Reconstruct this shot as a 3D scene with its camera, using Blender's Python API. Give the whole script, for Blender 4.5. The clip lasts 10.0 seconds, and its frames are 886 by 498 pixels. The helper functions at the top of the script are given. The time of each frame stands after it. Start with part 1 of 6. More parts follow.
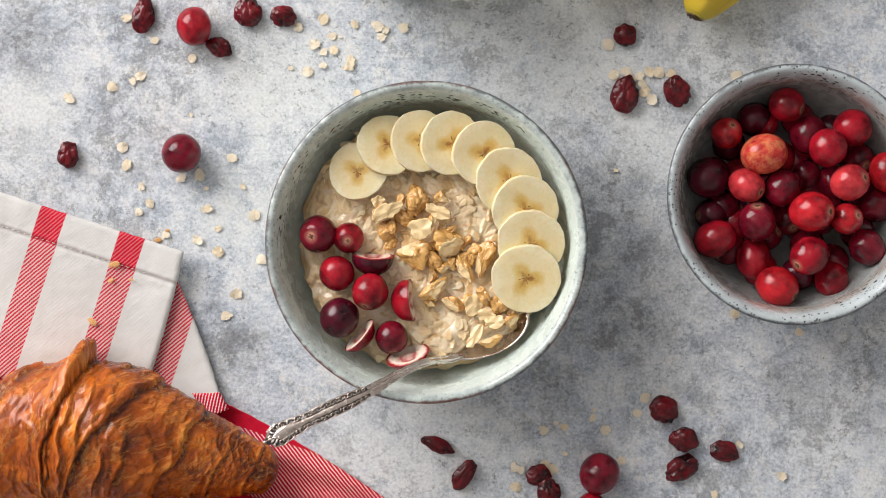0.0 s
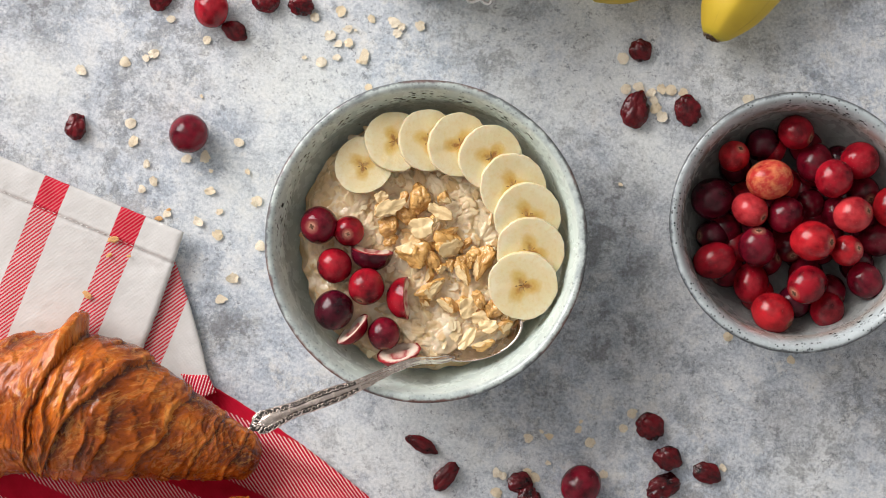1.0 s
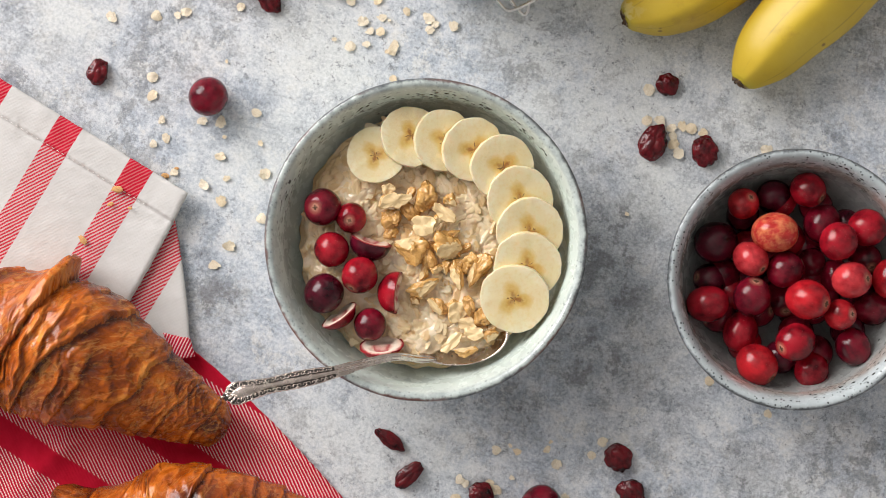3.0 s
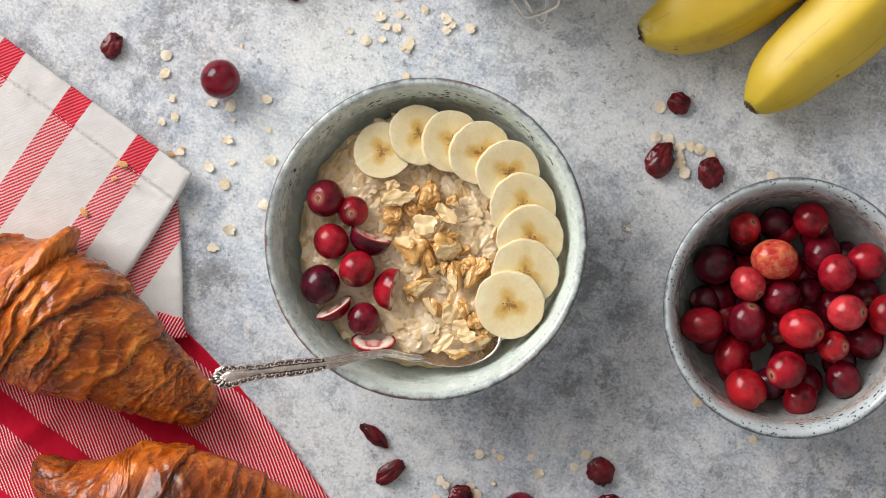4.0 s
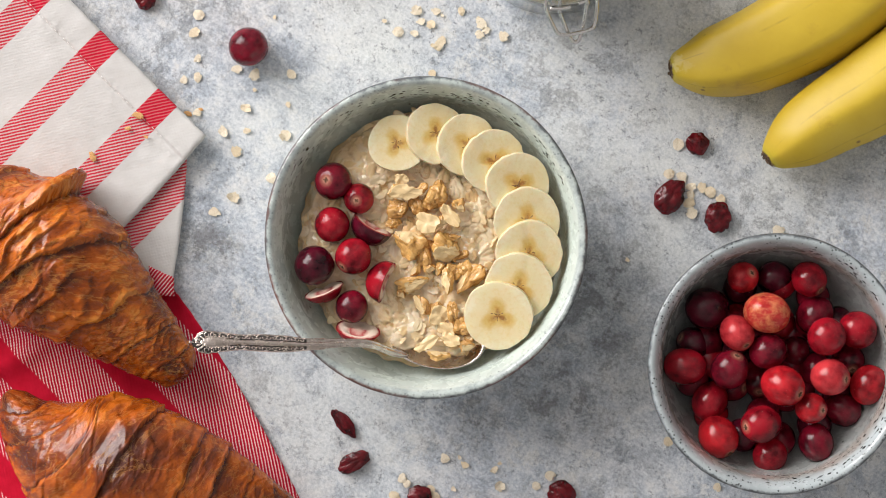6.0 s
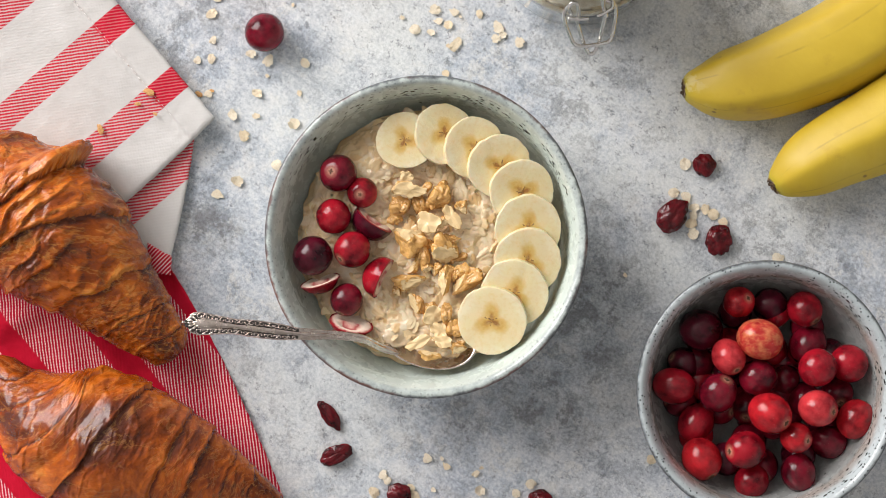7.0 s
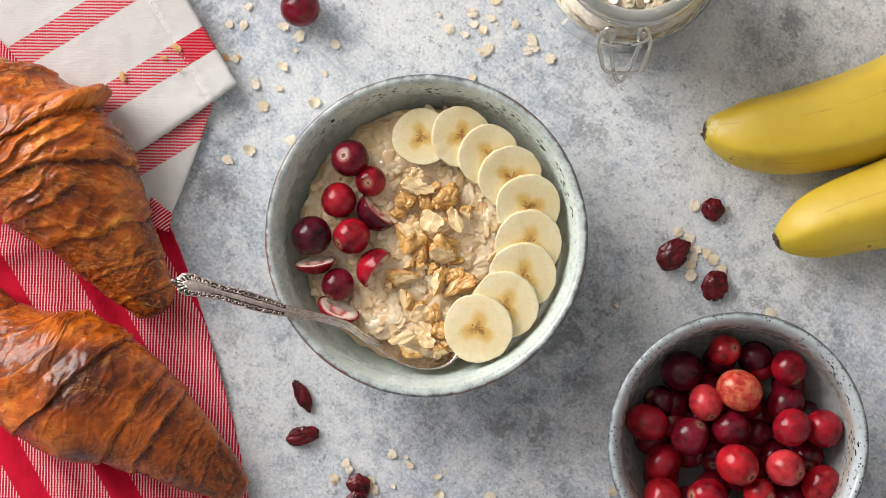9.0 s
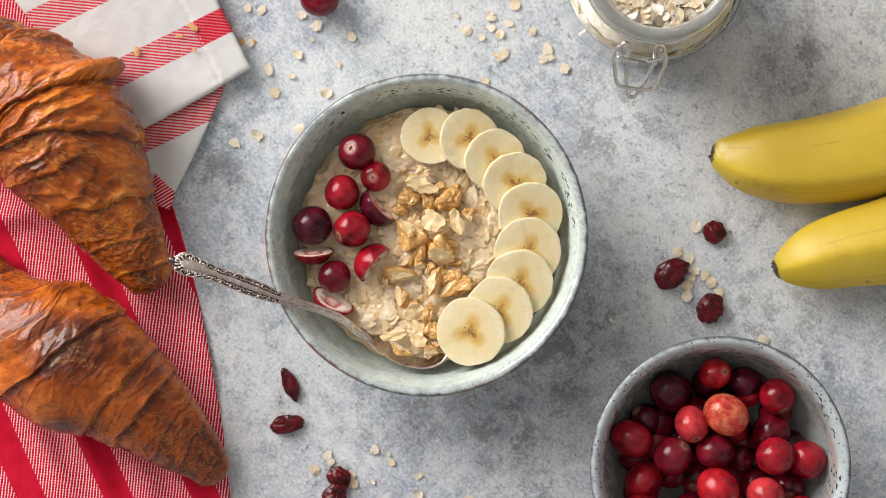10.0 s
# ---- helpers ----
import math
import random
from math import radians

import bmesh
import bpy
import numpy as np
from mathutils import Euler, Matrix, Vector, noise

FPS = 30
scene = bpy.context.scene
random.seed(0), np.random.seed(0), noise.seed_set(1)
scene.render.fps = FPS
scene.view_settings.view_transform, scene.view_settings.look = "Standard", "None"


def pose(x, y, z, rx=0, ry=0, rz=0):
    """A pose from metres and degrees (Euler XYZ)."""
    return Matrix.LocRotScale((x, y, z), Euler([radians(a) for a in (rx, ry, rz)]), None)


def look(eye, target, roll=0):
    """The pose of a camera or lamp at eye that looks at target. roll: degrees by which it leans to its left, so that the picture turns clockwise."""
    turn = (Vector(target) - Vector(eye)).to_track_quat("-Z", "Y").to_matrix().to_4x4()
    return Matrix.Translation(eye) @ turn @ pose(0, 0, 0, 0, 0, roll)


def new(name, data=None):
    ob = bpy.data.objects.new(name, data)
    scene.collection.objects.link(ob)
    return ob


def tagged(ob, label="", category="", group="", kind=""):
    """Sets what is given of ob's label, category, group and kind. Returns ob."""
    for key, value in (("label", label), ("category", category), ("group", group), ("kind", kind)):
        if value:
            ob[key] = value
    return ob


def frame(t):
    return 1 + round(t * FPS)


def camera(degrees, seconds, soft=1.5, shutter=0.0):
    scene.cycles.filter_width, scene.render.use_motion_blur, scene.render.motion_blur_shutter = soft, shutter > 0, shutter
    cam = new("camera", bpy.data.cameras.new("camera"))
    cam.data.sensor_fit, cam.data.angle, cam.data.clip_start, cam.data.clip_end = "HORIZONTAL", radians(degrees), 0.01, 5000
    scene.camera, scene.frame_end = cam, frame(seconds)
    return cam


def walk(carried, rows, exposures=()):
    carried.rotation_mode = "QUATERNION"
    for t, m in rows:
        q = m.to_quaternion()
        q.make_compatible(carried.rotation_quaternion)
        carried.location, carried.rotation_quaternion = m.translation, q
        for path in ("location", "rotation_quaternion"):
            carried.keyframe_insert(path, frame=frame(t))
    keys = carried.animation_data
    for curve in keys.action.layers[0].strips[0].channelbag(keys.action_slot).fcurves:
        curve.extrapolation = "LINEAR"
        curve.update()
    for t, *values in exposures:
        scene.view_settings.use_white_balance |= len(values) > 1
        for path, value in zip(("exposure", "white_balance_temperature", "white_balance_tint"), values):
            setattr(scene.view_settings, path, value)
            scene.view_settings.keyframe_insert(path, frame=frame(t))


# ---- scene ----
# ---- camera: fixed straight above the turning board ----
cam = camera(21.15, 10.0, soft=0.7)
walk(cam, [(0.0, pose(0.0037, -0.0048, 1.2)), (10.0, pose(0.0037, -0.0048, 1.2))])

# ---- light: one tall window of a plain white room, sky outside ----
ROOM = pose(0, 0, 0, 0, 0, 50)          # its +y side holds the window
world = bpy.data.worlds.new("sky")
scene.world = world
world.use_nodes = True
sky = world.node_tree.nodes.new("ShaderNodeTexSky")
sky.sky_type, sky.sun_disc = "NISHITA", False
sky.sun_elevation, sky.sun_rotation = radians(35), radians(140)
world.node_tree.links.new(sky.outputs[0], world.node_tree.nodes["Background"].inputs[0])
world.node_tree.nodes["Background"].inputs[1].default_value = 0.1

WIN_Y, WIN_W, WIN_LO, WIN_HI = 2.3, 1.9, 0.50, 2.45
lamp = bpy.data.lights.new("window_light", "AREA")
lamp.shape, lamp.size, lamp.size_y = "RECTANGLE", WIN_W, WIN_HI - WIN_LO
lamp.energy, lamp.color = 126, (1.0, 0.95, 0.925)
lamp_ob = new("window_light", lamp)
lamp_ob.matrix_world = ROOM @ look((0, WIN_Y, (WIN_LO + WIN_HI) / 2), (0, 0, (WIN_LO + WIN_HI) / 2 - 0.5))


# ---- small tools ----
TURNING = []        # everything that stands on the turning board, with its pose at the start


def thing(name, data, m, label, category, group=""):
    ob = new(name, data)
    ob.matrix_basis = m
    tagged(ob, label, category, group)
    TURNING.append(ob)
    return ob


def mesh_of(name, bm, material, smooth=True):
    me = bpy.data.meshes.new(name)
    bm.normal_update()
    bm.to_mesh(me)
    bm.free()
    me.materials.append(material)
    if smooth:
        me.polygons.foreach_set("use_smooth", [True] * len(me.polygons))
    return me


def mesh_from(name, verts, faces, material, smooth=True):
    me = bpy.data.meshes.new(name)
    me.from_pydata([tuple(v) for v in verts], [], [tuple(f) for f in faces])
    me.update()
    me.materials.append(material)
    if smooth:
        me.polygons.foreach_set("use_smooth", [True] * len(me.polygons))
    return me


def part(name, data, parent, label=""):
    ob = new(name, data)
    ob.parent = parent
    return tagged(ob, label)


def lathe(profile, n=128):
    """A closed turned solid from (radius, height) pairs."""
    bm = bmesh.new()
    rings = []
    for r, z in profile:
        rings.append([bm.verts.new((r * math.cos(6.28318531 * i / n), r * math.sin(6.28318531 * i / n), z)) for i in range(n)])
    for a, b in zip(rings, rings[1:]):
        for i in range(n):
            bm.faces.new((a[i], a[(i + 1) % n], b[(i + 1) % n], b[i]))
    bm.faces.new(rings[0][::-1])
    bm.faces.new(rings[-1])
    return bm


def smooth_line(points, n):
    """Catmull-Rom through the points, n samples."""
    p = [Vector(q) for q in points]
    p = [2 * p[0] - p[1]] + p + [2 * p[-1] - p[-2]]
    out = []
    for k in range(n):
        u = k / (n - 1) * (len(p) - 3)
        i = min(int(u), len(p) - 4)
        f = u - i
        a, b, c, d = p[i:i + 4]
        out.append(0.5 * (2 * b + (c - a) * f + (2 * a - 5 * b + 4 * c - d) * f * f + (3 * b - a - 3 * c + d) * f ** 3))
    return out


def tube(points, radius, sides=10, n=None):
    """A round wire along the points."""
    line = smooth_line(points, n or len(points) * 6)
    bm = bmesh.new()
    rings = []
    up = Vector((0, 0, 1))
    for k, c in enumerate(line):
        d = (line[min(k + 1, len(line) - 1)] - line[max(k - 1, 0)]).normalized()
        side = d.cross(up)
        if side.length < 0.05:
            side = d.cross(Vector((1, 0, 0)))
        side.normalize()
        nrm = side.cross(d)
        rings.append([bm.verts.new(c + radius * (math.cos(6.2832 * i / sides) * side + math.sin(6.2832 * i / sides) * nrm)) for i in range(sides)])
    for a, b in zip(rings, rings[1:]):
        for i in range(sides):
            bm.faces.new((a[i], a[(i + 1) % sides], b[(i + 1) % sides], b[i]))
    bm.faces.new(rings[0][::-1])
    bm.faces.new(rings[-1])
    bmesh.ops.recalc_face_normals(bm, faces=bm.faces[:])
    return bm


def box(bm, x0, y0, z0, x1, y1, z1):
    m = Matrix.Translation(((x0 + x1) / 2, (y0 + y1) / 2, (z0 + z1) / 2)) @ Matrix.Diagonal((x1 - x0, y1 - y0, z1 - z0, 1))
    bmesh.ops.create_cube(bm, size=1, matrix=m)


def nz(x, y, z):
    return noise.noise(Vector((x, y, z)))


def clamp(x, a=0.0, b=1.0):
    return max(a, min(b, x))


def step(x, a, b):
    t = clamp((x - a) / (b - a))
    return t * t * (3 - 2 * t)


# ---- materials ----
class Nodes:
    """A short hand for one principled material."""

    def __init__(self, name, rough=0.5, **inputs):
        self.mat = bpy.data.materials.new(name)
        self.mat.use_nodes = True
        self.t = self.mat.node_tree
        self.b = self.t.nodes["Principled BSDF"]
        self.b.inputs["Roughness"].default_value = rough
        for k, v in inputs.items():
            self.b.inputs[k.replace("_", " ")].default_value = v
        self.co = self.t.nodes.new("ShaderNodeTexCoord")
        self.object, self.uv = self.co.outputs["Object"], self.co.outputs["UV"]

    def put(self, socket, value):
        if isinstance(value, bpy.types.NodeSocket):
            self.t.links.new(value, socket)
        else:
            socket.default_value = value

    def scaled(self, vec, sx, sy, sz, move=(0, 0, 0)):
        n = self.t.nodes.new("ShaderNodeMapping")
        self.put(n.inputs[0], vec)
        n.inputs["Scale"].default_value = (sx, sy, sz)
        n.inputs["Location"].default_value = move
        return n.outputs[0]

    def noise(self, scale, detail=4, rough=0.55, vec=None, distort=0.0):
        n = self.t.nodes.new("ShaderNodeTexNoise")
        self.put(n.inputs["Vector"], vec or self.object)
        n.inputs["Scale"].default_value, n.inputs["Detail"].default_value = scale, detail
        n.inputs["Roughness"].default_value, n.inputs["Distortion"].default_value = rough, distort
        return n.outputs["Fac"]

    def voronoi(self, scale, vec=None, feature="F1"):
        n = self.t.nodes.new("ShaderNodeTexVoronoi")
        n.feature = feature
        self.put(n.inputs["Vector"], vec or self.object)
        n.inputs["Scale"].default_value = scale
        return n.outputs["Distance"]

    def ramp(self, fac, *stops):
        n = self.t.nodes.new("ShaderNodeValToRGB")
        e = n.color_ramp.elements
        e[1].position = stops[-1][0]
        e[0].position = stops[0][0]
        for p, _ in stops[1:-1]:
            e.new(p)
        for k, (p, c) in enumerate(stops):
            e[k].color = (*c, 1) if isinstance(c, tuple) else (c, c, c, 1)
        self.put(n.inputs[0], fac)
        return n.outputs[0]

    def math(self, op, a, b=0.0, c=0.0):
        n = self.t.nodes.new("ShaderNodeMath")
        n.operation = op
        for s, v in zip(n.inputs, (a, b, c)):
            self.put(s, v)
        return n.outputs[0]

    def mix(self, fac, a, b, blend="MIX"):
        n = self.t.nodes.new("ShaderNodeMix")
        n.data_type, n.blend_type = "RGBA", blend
        self.put(n.inputs[0], fac)
        for s, v in ((n.inputs[6], a), (n.inputs[7], b)):
            self.put(s, (*v, 1) if isinstance(v, tuple) else v)
        return n.outputs[2]

    def xyz(self, vec):
        n = self.t.nodes.new("ShaderNodeSeparateXYZ")
        self.put(n.inputs[0], vec)
        return n.outputs

    def length(self, vec):
        n = self.t.nodes.new("ShaderNodeVectorMath")
        n.operation = "LENGTH"
        self.put(n.inputs[0], vec)
        return n.outputs["Value"]

    def random(self):
        return self.t.nodes.new("ShaderNodeObjectInfo").outputs["Random"]

    def island(self):
        return self.t.nodes.new("ShaderNodeNewGeometry").outputs["Random Per Island"]

    def attribute(self, name):
        n = self.t.nodes.new("ShaderNodeAttribute")
        n.attribute_name = name
        return n.outputs["Fac"]

    def colour(self, value):
        self.put(self.b.inputs["Base Color"], (*value, 1) if isinstance(value, tuple) else value)
        return self

    def rough(self, value):
        self.put(self.b.inputs["Roughness"], value)
        return self

    def bump(self, height, distance, strength=1.0):
        n = self.t.nodes.new("ShaderNodeBump")
        n.inputs["Strength"].default_value, n.inputs["Distance"].default_value = strength, distance
        self.put(n.inputs["Height"], height)
        old = self.b.inputs["Normal"]
        if old.is_linked:
            self.put(n.inputs["Normal"], old.links[0].from_socket)
        self.put(old, n.outputs[0])
        return self


def plaster():
    n = Nodes("white_plaster", 0.9)
    n.colour(n.ramp(n.noise(3), (0.3, (0.48, 0.475, 0.47)), (0.7, (0.54, 0.535, 0.53))))
    return n.bump(n.noise(90), 0.002, 0.3).mat


def board_paint():
    """Sponged grey, blue and white paint with rubbed dark patches; some also carry the porridge bowl's shadow."""
    n = Nodes("mottled_board_paint", 0.62)
    warp = n.noise(30, 6, 0.7, None, 0.3)

    def patch(x, y, r):
        v = n.scaled(n.object, 1 / r, 1 / r, 0, (-x / r, -y / r, 0))
        return n.ramp(n.math("ADD", n.length(v), n.math("MULTIPLY", n.math("SUBTRACT", warp, 0.5), 1.9)), (0.25, 1.0), (1.15, 0.0))

    def patches(rows):
        out = None
        for (x, y), r in rows:
            p = patch(x, y, r)
            out = p if out is None else n.math("MAXIMUM", out, p)
        return out

    big = n.noise(5.5, 3, 0.5, n.scaled(n.object, 1, 1, 1, (0.31, 0.12, 0)), 0.6)
    mid = n.noise(24, 10, 0.74, None, 0.15)
    fine = n.noise(95, 10, 0.78, None, 0.15)
    scratch = n.noise(210, 8, 0.75, n.scaled(n.object, 1, 0.7, 1), 0.5)
    grain = n.noise(620, 4, 0.7)
    mixed = n.math("ADD", n.math("MULTIPLY", mid, 0.55), n.math("MULTIPLY", fine, 0.45))
    cool = n.ramp(mixed, (0.38, (0.28, 0.315, 0.375)), (0.47, (0.435, 0.485, 0.55)), (0.53, (0.555, 0.595, 0.645)), (0.61, (0.71, 0.72, 0.725)))
    warm = n.ramp(mixed, (0.38, (0.335, 0.335, 0.335)), (0.47, (0.49, 0.49, 0.485)), (0.53, (0.61, 0.605, 0.595)), (0.61, (0.71, 0.70, 0.68)))
    ground = n.mix(n.ramp(n.noise(7, 4, 0.6, n.scaled(n.object, 1, 1, 1, (5.2, 3.3, 0))), (0.47, 0.0), (0.64, 0.45)), cool, warm)
    whites = patches([((-0.0777, 0.0774), 0.04286), ((0.0709, 0.1117), 0.03429), ((0.1480, 0.1031), 0.03143), ((-0.0377, -0.1083), 0.02857), ((-0.2034, 0.0631), 0.02571), ((0.1937, -0.0969), 0.03143), ((0.0162, 0.1111), 0.03143), ((0.0461, 0.1458), 0.02857), ((0.0366, 0.1031), 0.02571), ((0.0615, 0.2107), 0.03143), ((0.0723, 0.1522), 0.03429), ((0.0389, 0.0771), 0.03143), ((0.0852, 0.0877), 0.02571), ((0.1050, 0.0480), 0.03000), ((0.0650, 0.1250), 0.03000), ((0.0300, 0.1000), 0.03000), ((0.0600, 0.0750), 0.03000), ((0.0550, 0.1350), 0.03800), ((0.0350, 0.1650), 0.03400), ((0.0820, 0.1400), 0.03000)])
    white = n.math("MULTIPLY", n.math("MAXIMUM", n.ramp(big, (0.50, 0.0), (0.66, 0.8)), n.math("MULTIPLY", whites, 0.95)), n.ramp(fine, (0.36, 0.25), (0.50, 1.0)))
    # dark paint; patches beside the porridge bowl also hold its shadow in colour
    dark_and_shadow = patches([((0.0966, -0.0100), 0.03700), ((0.0880, -0.0450), 0.03000), ((0.0600, -0.0760), 0.02400), ((0.0658, 0.1905), 0.02714), ((-0.1006, -0.0569), 0.02286), ((0.1794, -0.0797), 0.02571), ((-0.2091, 0.1031), 0.02286), ((0.0860, 0.0190), 0.03714), ((0.0908, -0.0375), 0.03143)])
    flake = n.noise(48, 12, 0.80, n.scaled(n.object, 1, 1, 1, (4.1, 0.9, 0)), 0.1)
    col = n.mix(n.ramp(flake, (0.545, 0.0), (0.58, 0.7)), ground, (0.70, 0.70, 0.68))
    col = n.mix(n.ramp(flake, (0.395, 0.6), (0.43, 0.0)), col, (0.33, 0.365, 0.42))
    flecks = n.math("MULTIPLY", n.ramp(scratch, (0.35, 0.9), (0.44, 0.0)), n.ramp(mid, (0.42, 0.9), (0.56, 0.12)))
    col = n.mix(flecks, col, (0.23, 0.245, 0.27))
    chalk = n.ramp(n.noise(130, 9, 0.78, n.scaled(n.object, 1, 1, 1, (1.3, 0.4, 0)), 0.15), (0.53, 0.0), (0.62, 0.75))
    col = n.mix(chalk, col, (0.67, 0.70, 0.72))
    col = n.mix(n.math("MULTIPLY", white, 0.9), col, (0.665, 0.69, 0.69))
    where = n.math("MAXIMUM", n.ramp(n.noise(9, 5, 0.65, n.scaled(n.object, 1, 1, 1, (3.1, 1.7, 0))), (0.47, 0.05), (0.62, 0.75)), dark_and_shadow)
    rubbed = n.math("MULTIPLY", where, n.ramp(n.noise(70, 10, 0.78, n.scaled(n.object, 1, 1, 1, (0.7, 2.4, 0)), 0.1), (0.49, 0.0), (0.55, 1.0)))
    scrub = n.ramp(n.noise(85, 12, 0.84, n.scaled(n.object, 1, 1, 1, (6.1, 2.2, 0)), 0.2), (0.535, 0.0), (0.565, 0.65))
    col = n.mix(scrub, col, (0.695, 0.725, 0.745))
    pits = n.math("MULTIPLY", n.ramp(n.noise(180, 10, 0.82, n.scaled(n.object, 1, 1, 1, (2.6, 7.3, 0))), (0.405, 0.85), (0.445, 0.0)), n.ramp(n.noise(13, 5, 0.65, n.scaled(n.object, 1, 1, 1, (8.4, 1.1, 0))), (0.40, 0.12), (0.58, 1.0)))
    col = n.mix(pits, col, (0.20, 0.215, 0.24))
    col = n.mix(n.math("MULTIPLY", dark_and_shadow, 0.46), col, (0.235, 0.25, 0.27))
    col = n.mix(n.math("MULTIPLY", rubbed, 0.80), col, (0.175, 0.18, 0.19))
    col = n.mix(0.42, col, n.ramp(grain, (0.36, 0.20), (0.64, 0.82)), "OVERLAY")
    n.colour(col)
    n.rough(n.ramp(fine, (0.3, 0.72), (0.7, 0.5)))
    return n.bump(fine, 0.0012, 0.35).bump(grain, 0.0004, 0.3).mat


def glaze(name, tint, radius, height, band, spotted, side, rim, inside, spread=0.0):
    """Pale speckled stoneware glaze, dark and rusty where it breaks over the rim."""
    n = Nodes(name, 0.22, Coat_Weight=0.3, Coat_Roughness=0.12)
    x, y, z = n.xyz(n.object)
    r = n.length(n.scaled(n.object, 1, 1, 0))
    ang = n.math("ARCTAN2", y, x)
    cyl = n.t.nodes.new("ShaderNodeCombineXYZ")
    n.put(cyl.inputs[0], n.math("MULTIPLY", ang, radius))
    n.put(cyl.inputs[1], z)
    cyl = cyl.outputs[0]
    col = n.mix(n.ramp(n.noise(28, 5, 0.6), (0.35, 0.0), (0.68, 1.0)), tint, tuple(q * 0.86 for q in tint))
    drips = n.ramp(n.noise(1.0, 5, 0.6, n.scaled(cyl, 110, 30, 1)), (0.45, 0.0), (0.75, 1.0))
    col = n.mix(n.math("MULTIPLY", drips, 0.20), col, (0.42, 0.47, 0.47))
    # inner-wall shade put into colour: deepened in berry bowl, lifted in porridge bowl
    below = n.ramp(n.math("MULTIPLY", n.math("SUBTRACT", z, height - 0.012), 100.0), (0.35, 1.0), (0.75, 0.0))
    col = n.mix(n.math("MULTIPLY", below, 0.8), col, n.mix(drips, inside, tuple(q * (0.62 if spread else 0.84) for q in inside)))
    if spread:
        # a buff tide line where the thick rim glaze ends
        tide = n.math("ADD", n.math("MULTIPLY", n.math("SUBTRACT", z, height - 0.020), 60.0), n.math("MULTIPLY", n.math("SUBTRACT", n.noise(40, 4, 0.6), 0.5), 0.9))
        col = n.mix(n.ramp(tide, (0.15, 0.0), (0.35, 0.55), (0.60, 0.65), (0.85, 0.0)), col, (0.33, 0.27, 0.23))
    # short dark dashes under the rim, where the glaze has crawled
    dash = n.ramp(n.voronoi(1.0, n.scaled(cyl, 250, 560, 1)), (0.26, 1.0), (0.36, 0.0))
    where = n.ramp(n.noise(1.0, 3, 0.6, n.scaled(cyl, 60, 180, 1, (3.3, 1.2, 0))), (0.44, 0.0), (0.50, 1.0))
    fade = n.ramp(n.noise(1.0, 2, 0.5, n.scaled(cyl, 14, 14, 1, (spotted, 0, 0))), (0.40, 0.15), (0.52, 1.0))
    fade = n.math("MULTIPLY", fade, n.ramp(n.math("COSINE", n.math("SUBTRACT", ang, radians(side))), (-spread, 0.0), (0.45 - spread, 1.0)))
    z10 = n.math("MULTIPLY", z, 10.0)
    inband = n.math("MULTIPLY", n.ramp(z10, (band[0] * 10, 0.0), (band[0] * 10 + 0.06, 1.0)), n.ramp(z10, (band[1] * 10 - 0.02, 1.0), (band[1] * 10, 0.0)))
    dash = n.math("MULTIPLY", n.math("MULTIPLY", dash, fade), n.math("MULTIPLY", where, inband))
    pin = n.math("MULTIPLY", n.ramp(n.voronoi(150, n.scaled(n.object, 1, 1, 1, (2, 5, 1))), (0.07, 1.0), (0.12, 0.0)), n.ramp(n.noise(40, 2, 0.5, n.scaled(n.object, 1, 1, 1, (7, 1, 3))), (0.48, 0.0), (0.55, 1.0)))
    col = n.mix(n.math("MAXIMUM", dash, n.math("MULTIPLY", pin, 0.75)), col, (0.014, 0.020, 0.018))
    # the rim: mottled blue-grey on top, a thin dark rusty line outside
    mott = n.noise(150, 6, 0.7)
    up = n.ramp(n.math("MULTIPLY", n.math("SUBTRACT", z, height - 0.0035), 285.0), (0.25, 0.0), (0.75, 1.0))
    band_in = n.math("MULTIPLY", up, n.ramp(mott, (0.40, rim * 0.2), (0.60, rim)))
    col = n.mix(band_in, col, (0.20, 0.235, 0.25))
    outer = n.ramp(n.math("ADD", n.math("MULTIPLY", n.math("SUBTRACT", r, radius - 0.0026), 400.0), n.math("MULTIPLY", n.math("SUBTRACT", mott, 0.5), 1.6)), (0.35, 0.0), (0.8, 1.0))
    rust = n.mix(n.ramp(n.noise(26, 3), (0.45, 0.0), (0.60, 1.0)), (0.085, 0.095, 0.105), (0.050, 0.055, 0.060) if spread else (0.16, 0.060, 0.045))
    col = n.mix(n.math("MULTIPLY", outer, 0.9), col, rust)
    lipzone = n.ramp(n.math("MULTIPLY", n.math("SUBTRACT", z, height - 0.006), 160.0), (0.20, 0.0), (0.60, 1.0))
    chips = n.math("MULTIPLY", n.ramp(n.voronoi(1.0, n.scaled(n.object, 500, 500, 300, (3, 1, 2))), (0.20, 1.0), (0.30, 0.0)), n.ramp(n.noise(70, 3, 0.6, n.scaled(n.object, 1, 1, 1, (5, 5, 0))), (0.40, 0.0), (0.50, 1.0)))
    col = n.mix(n.math("MULTIPLY", n.math("MULTIPLY", chips, lipzone), 0.9 if spread else 0.35), col, (0.022, 0.026, 0.028))
    n.colour(col)
    n.rough(n.ramp(n.noise(160), (0.3, 0.2), (0.7, 0.34)))
    return n.bump(n.noise(45, 3), 0.0012, 0.35).bump(n.noise(260), 0.0003, 0.25).bump(dash, 0.0003, -0.4 + 0.8).mat


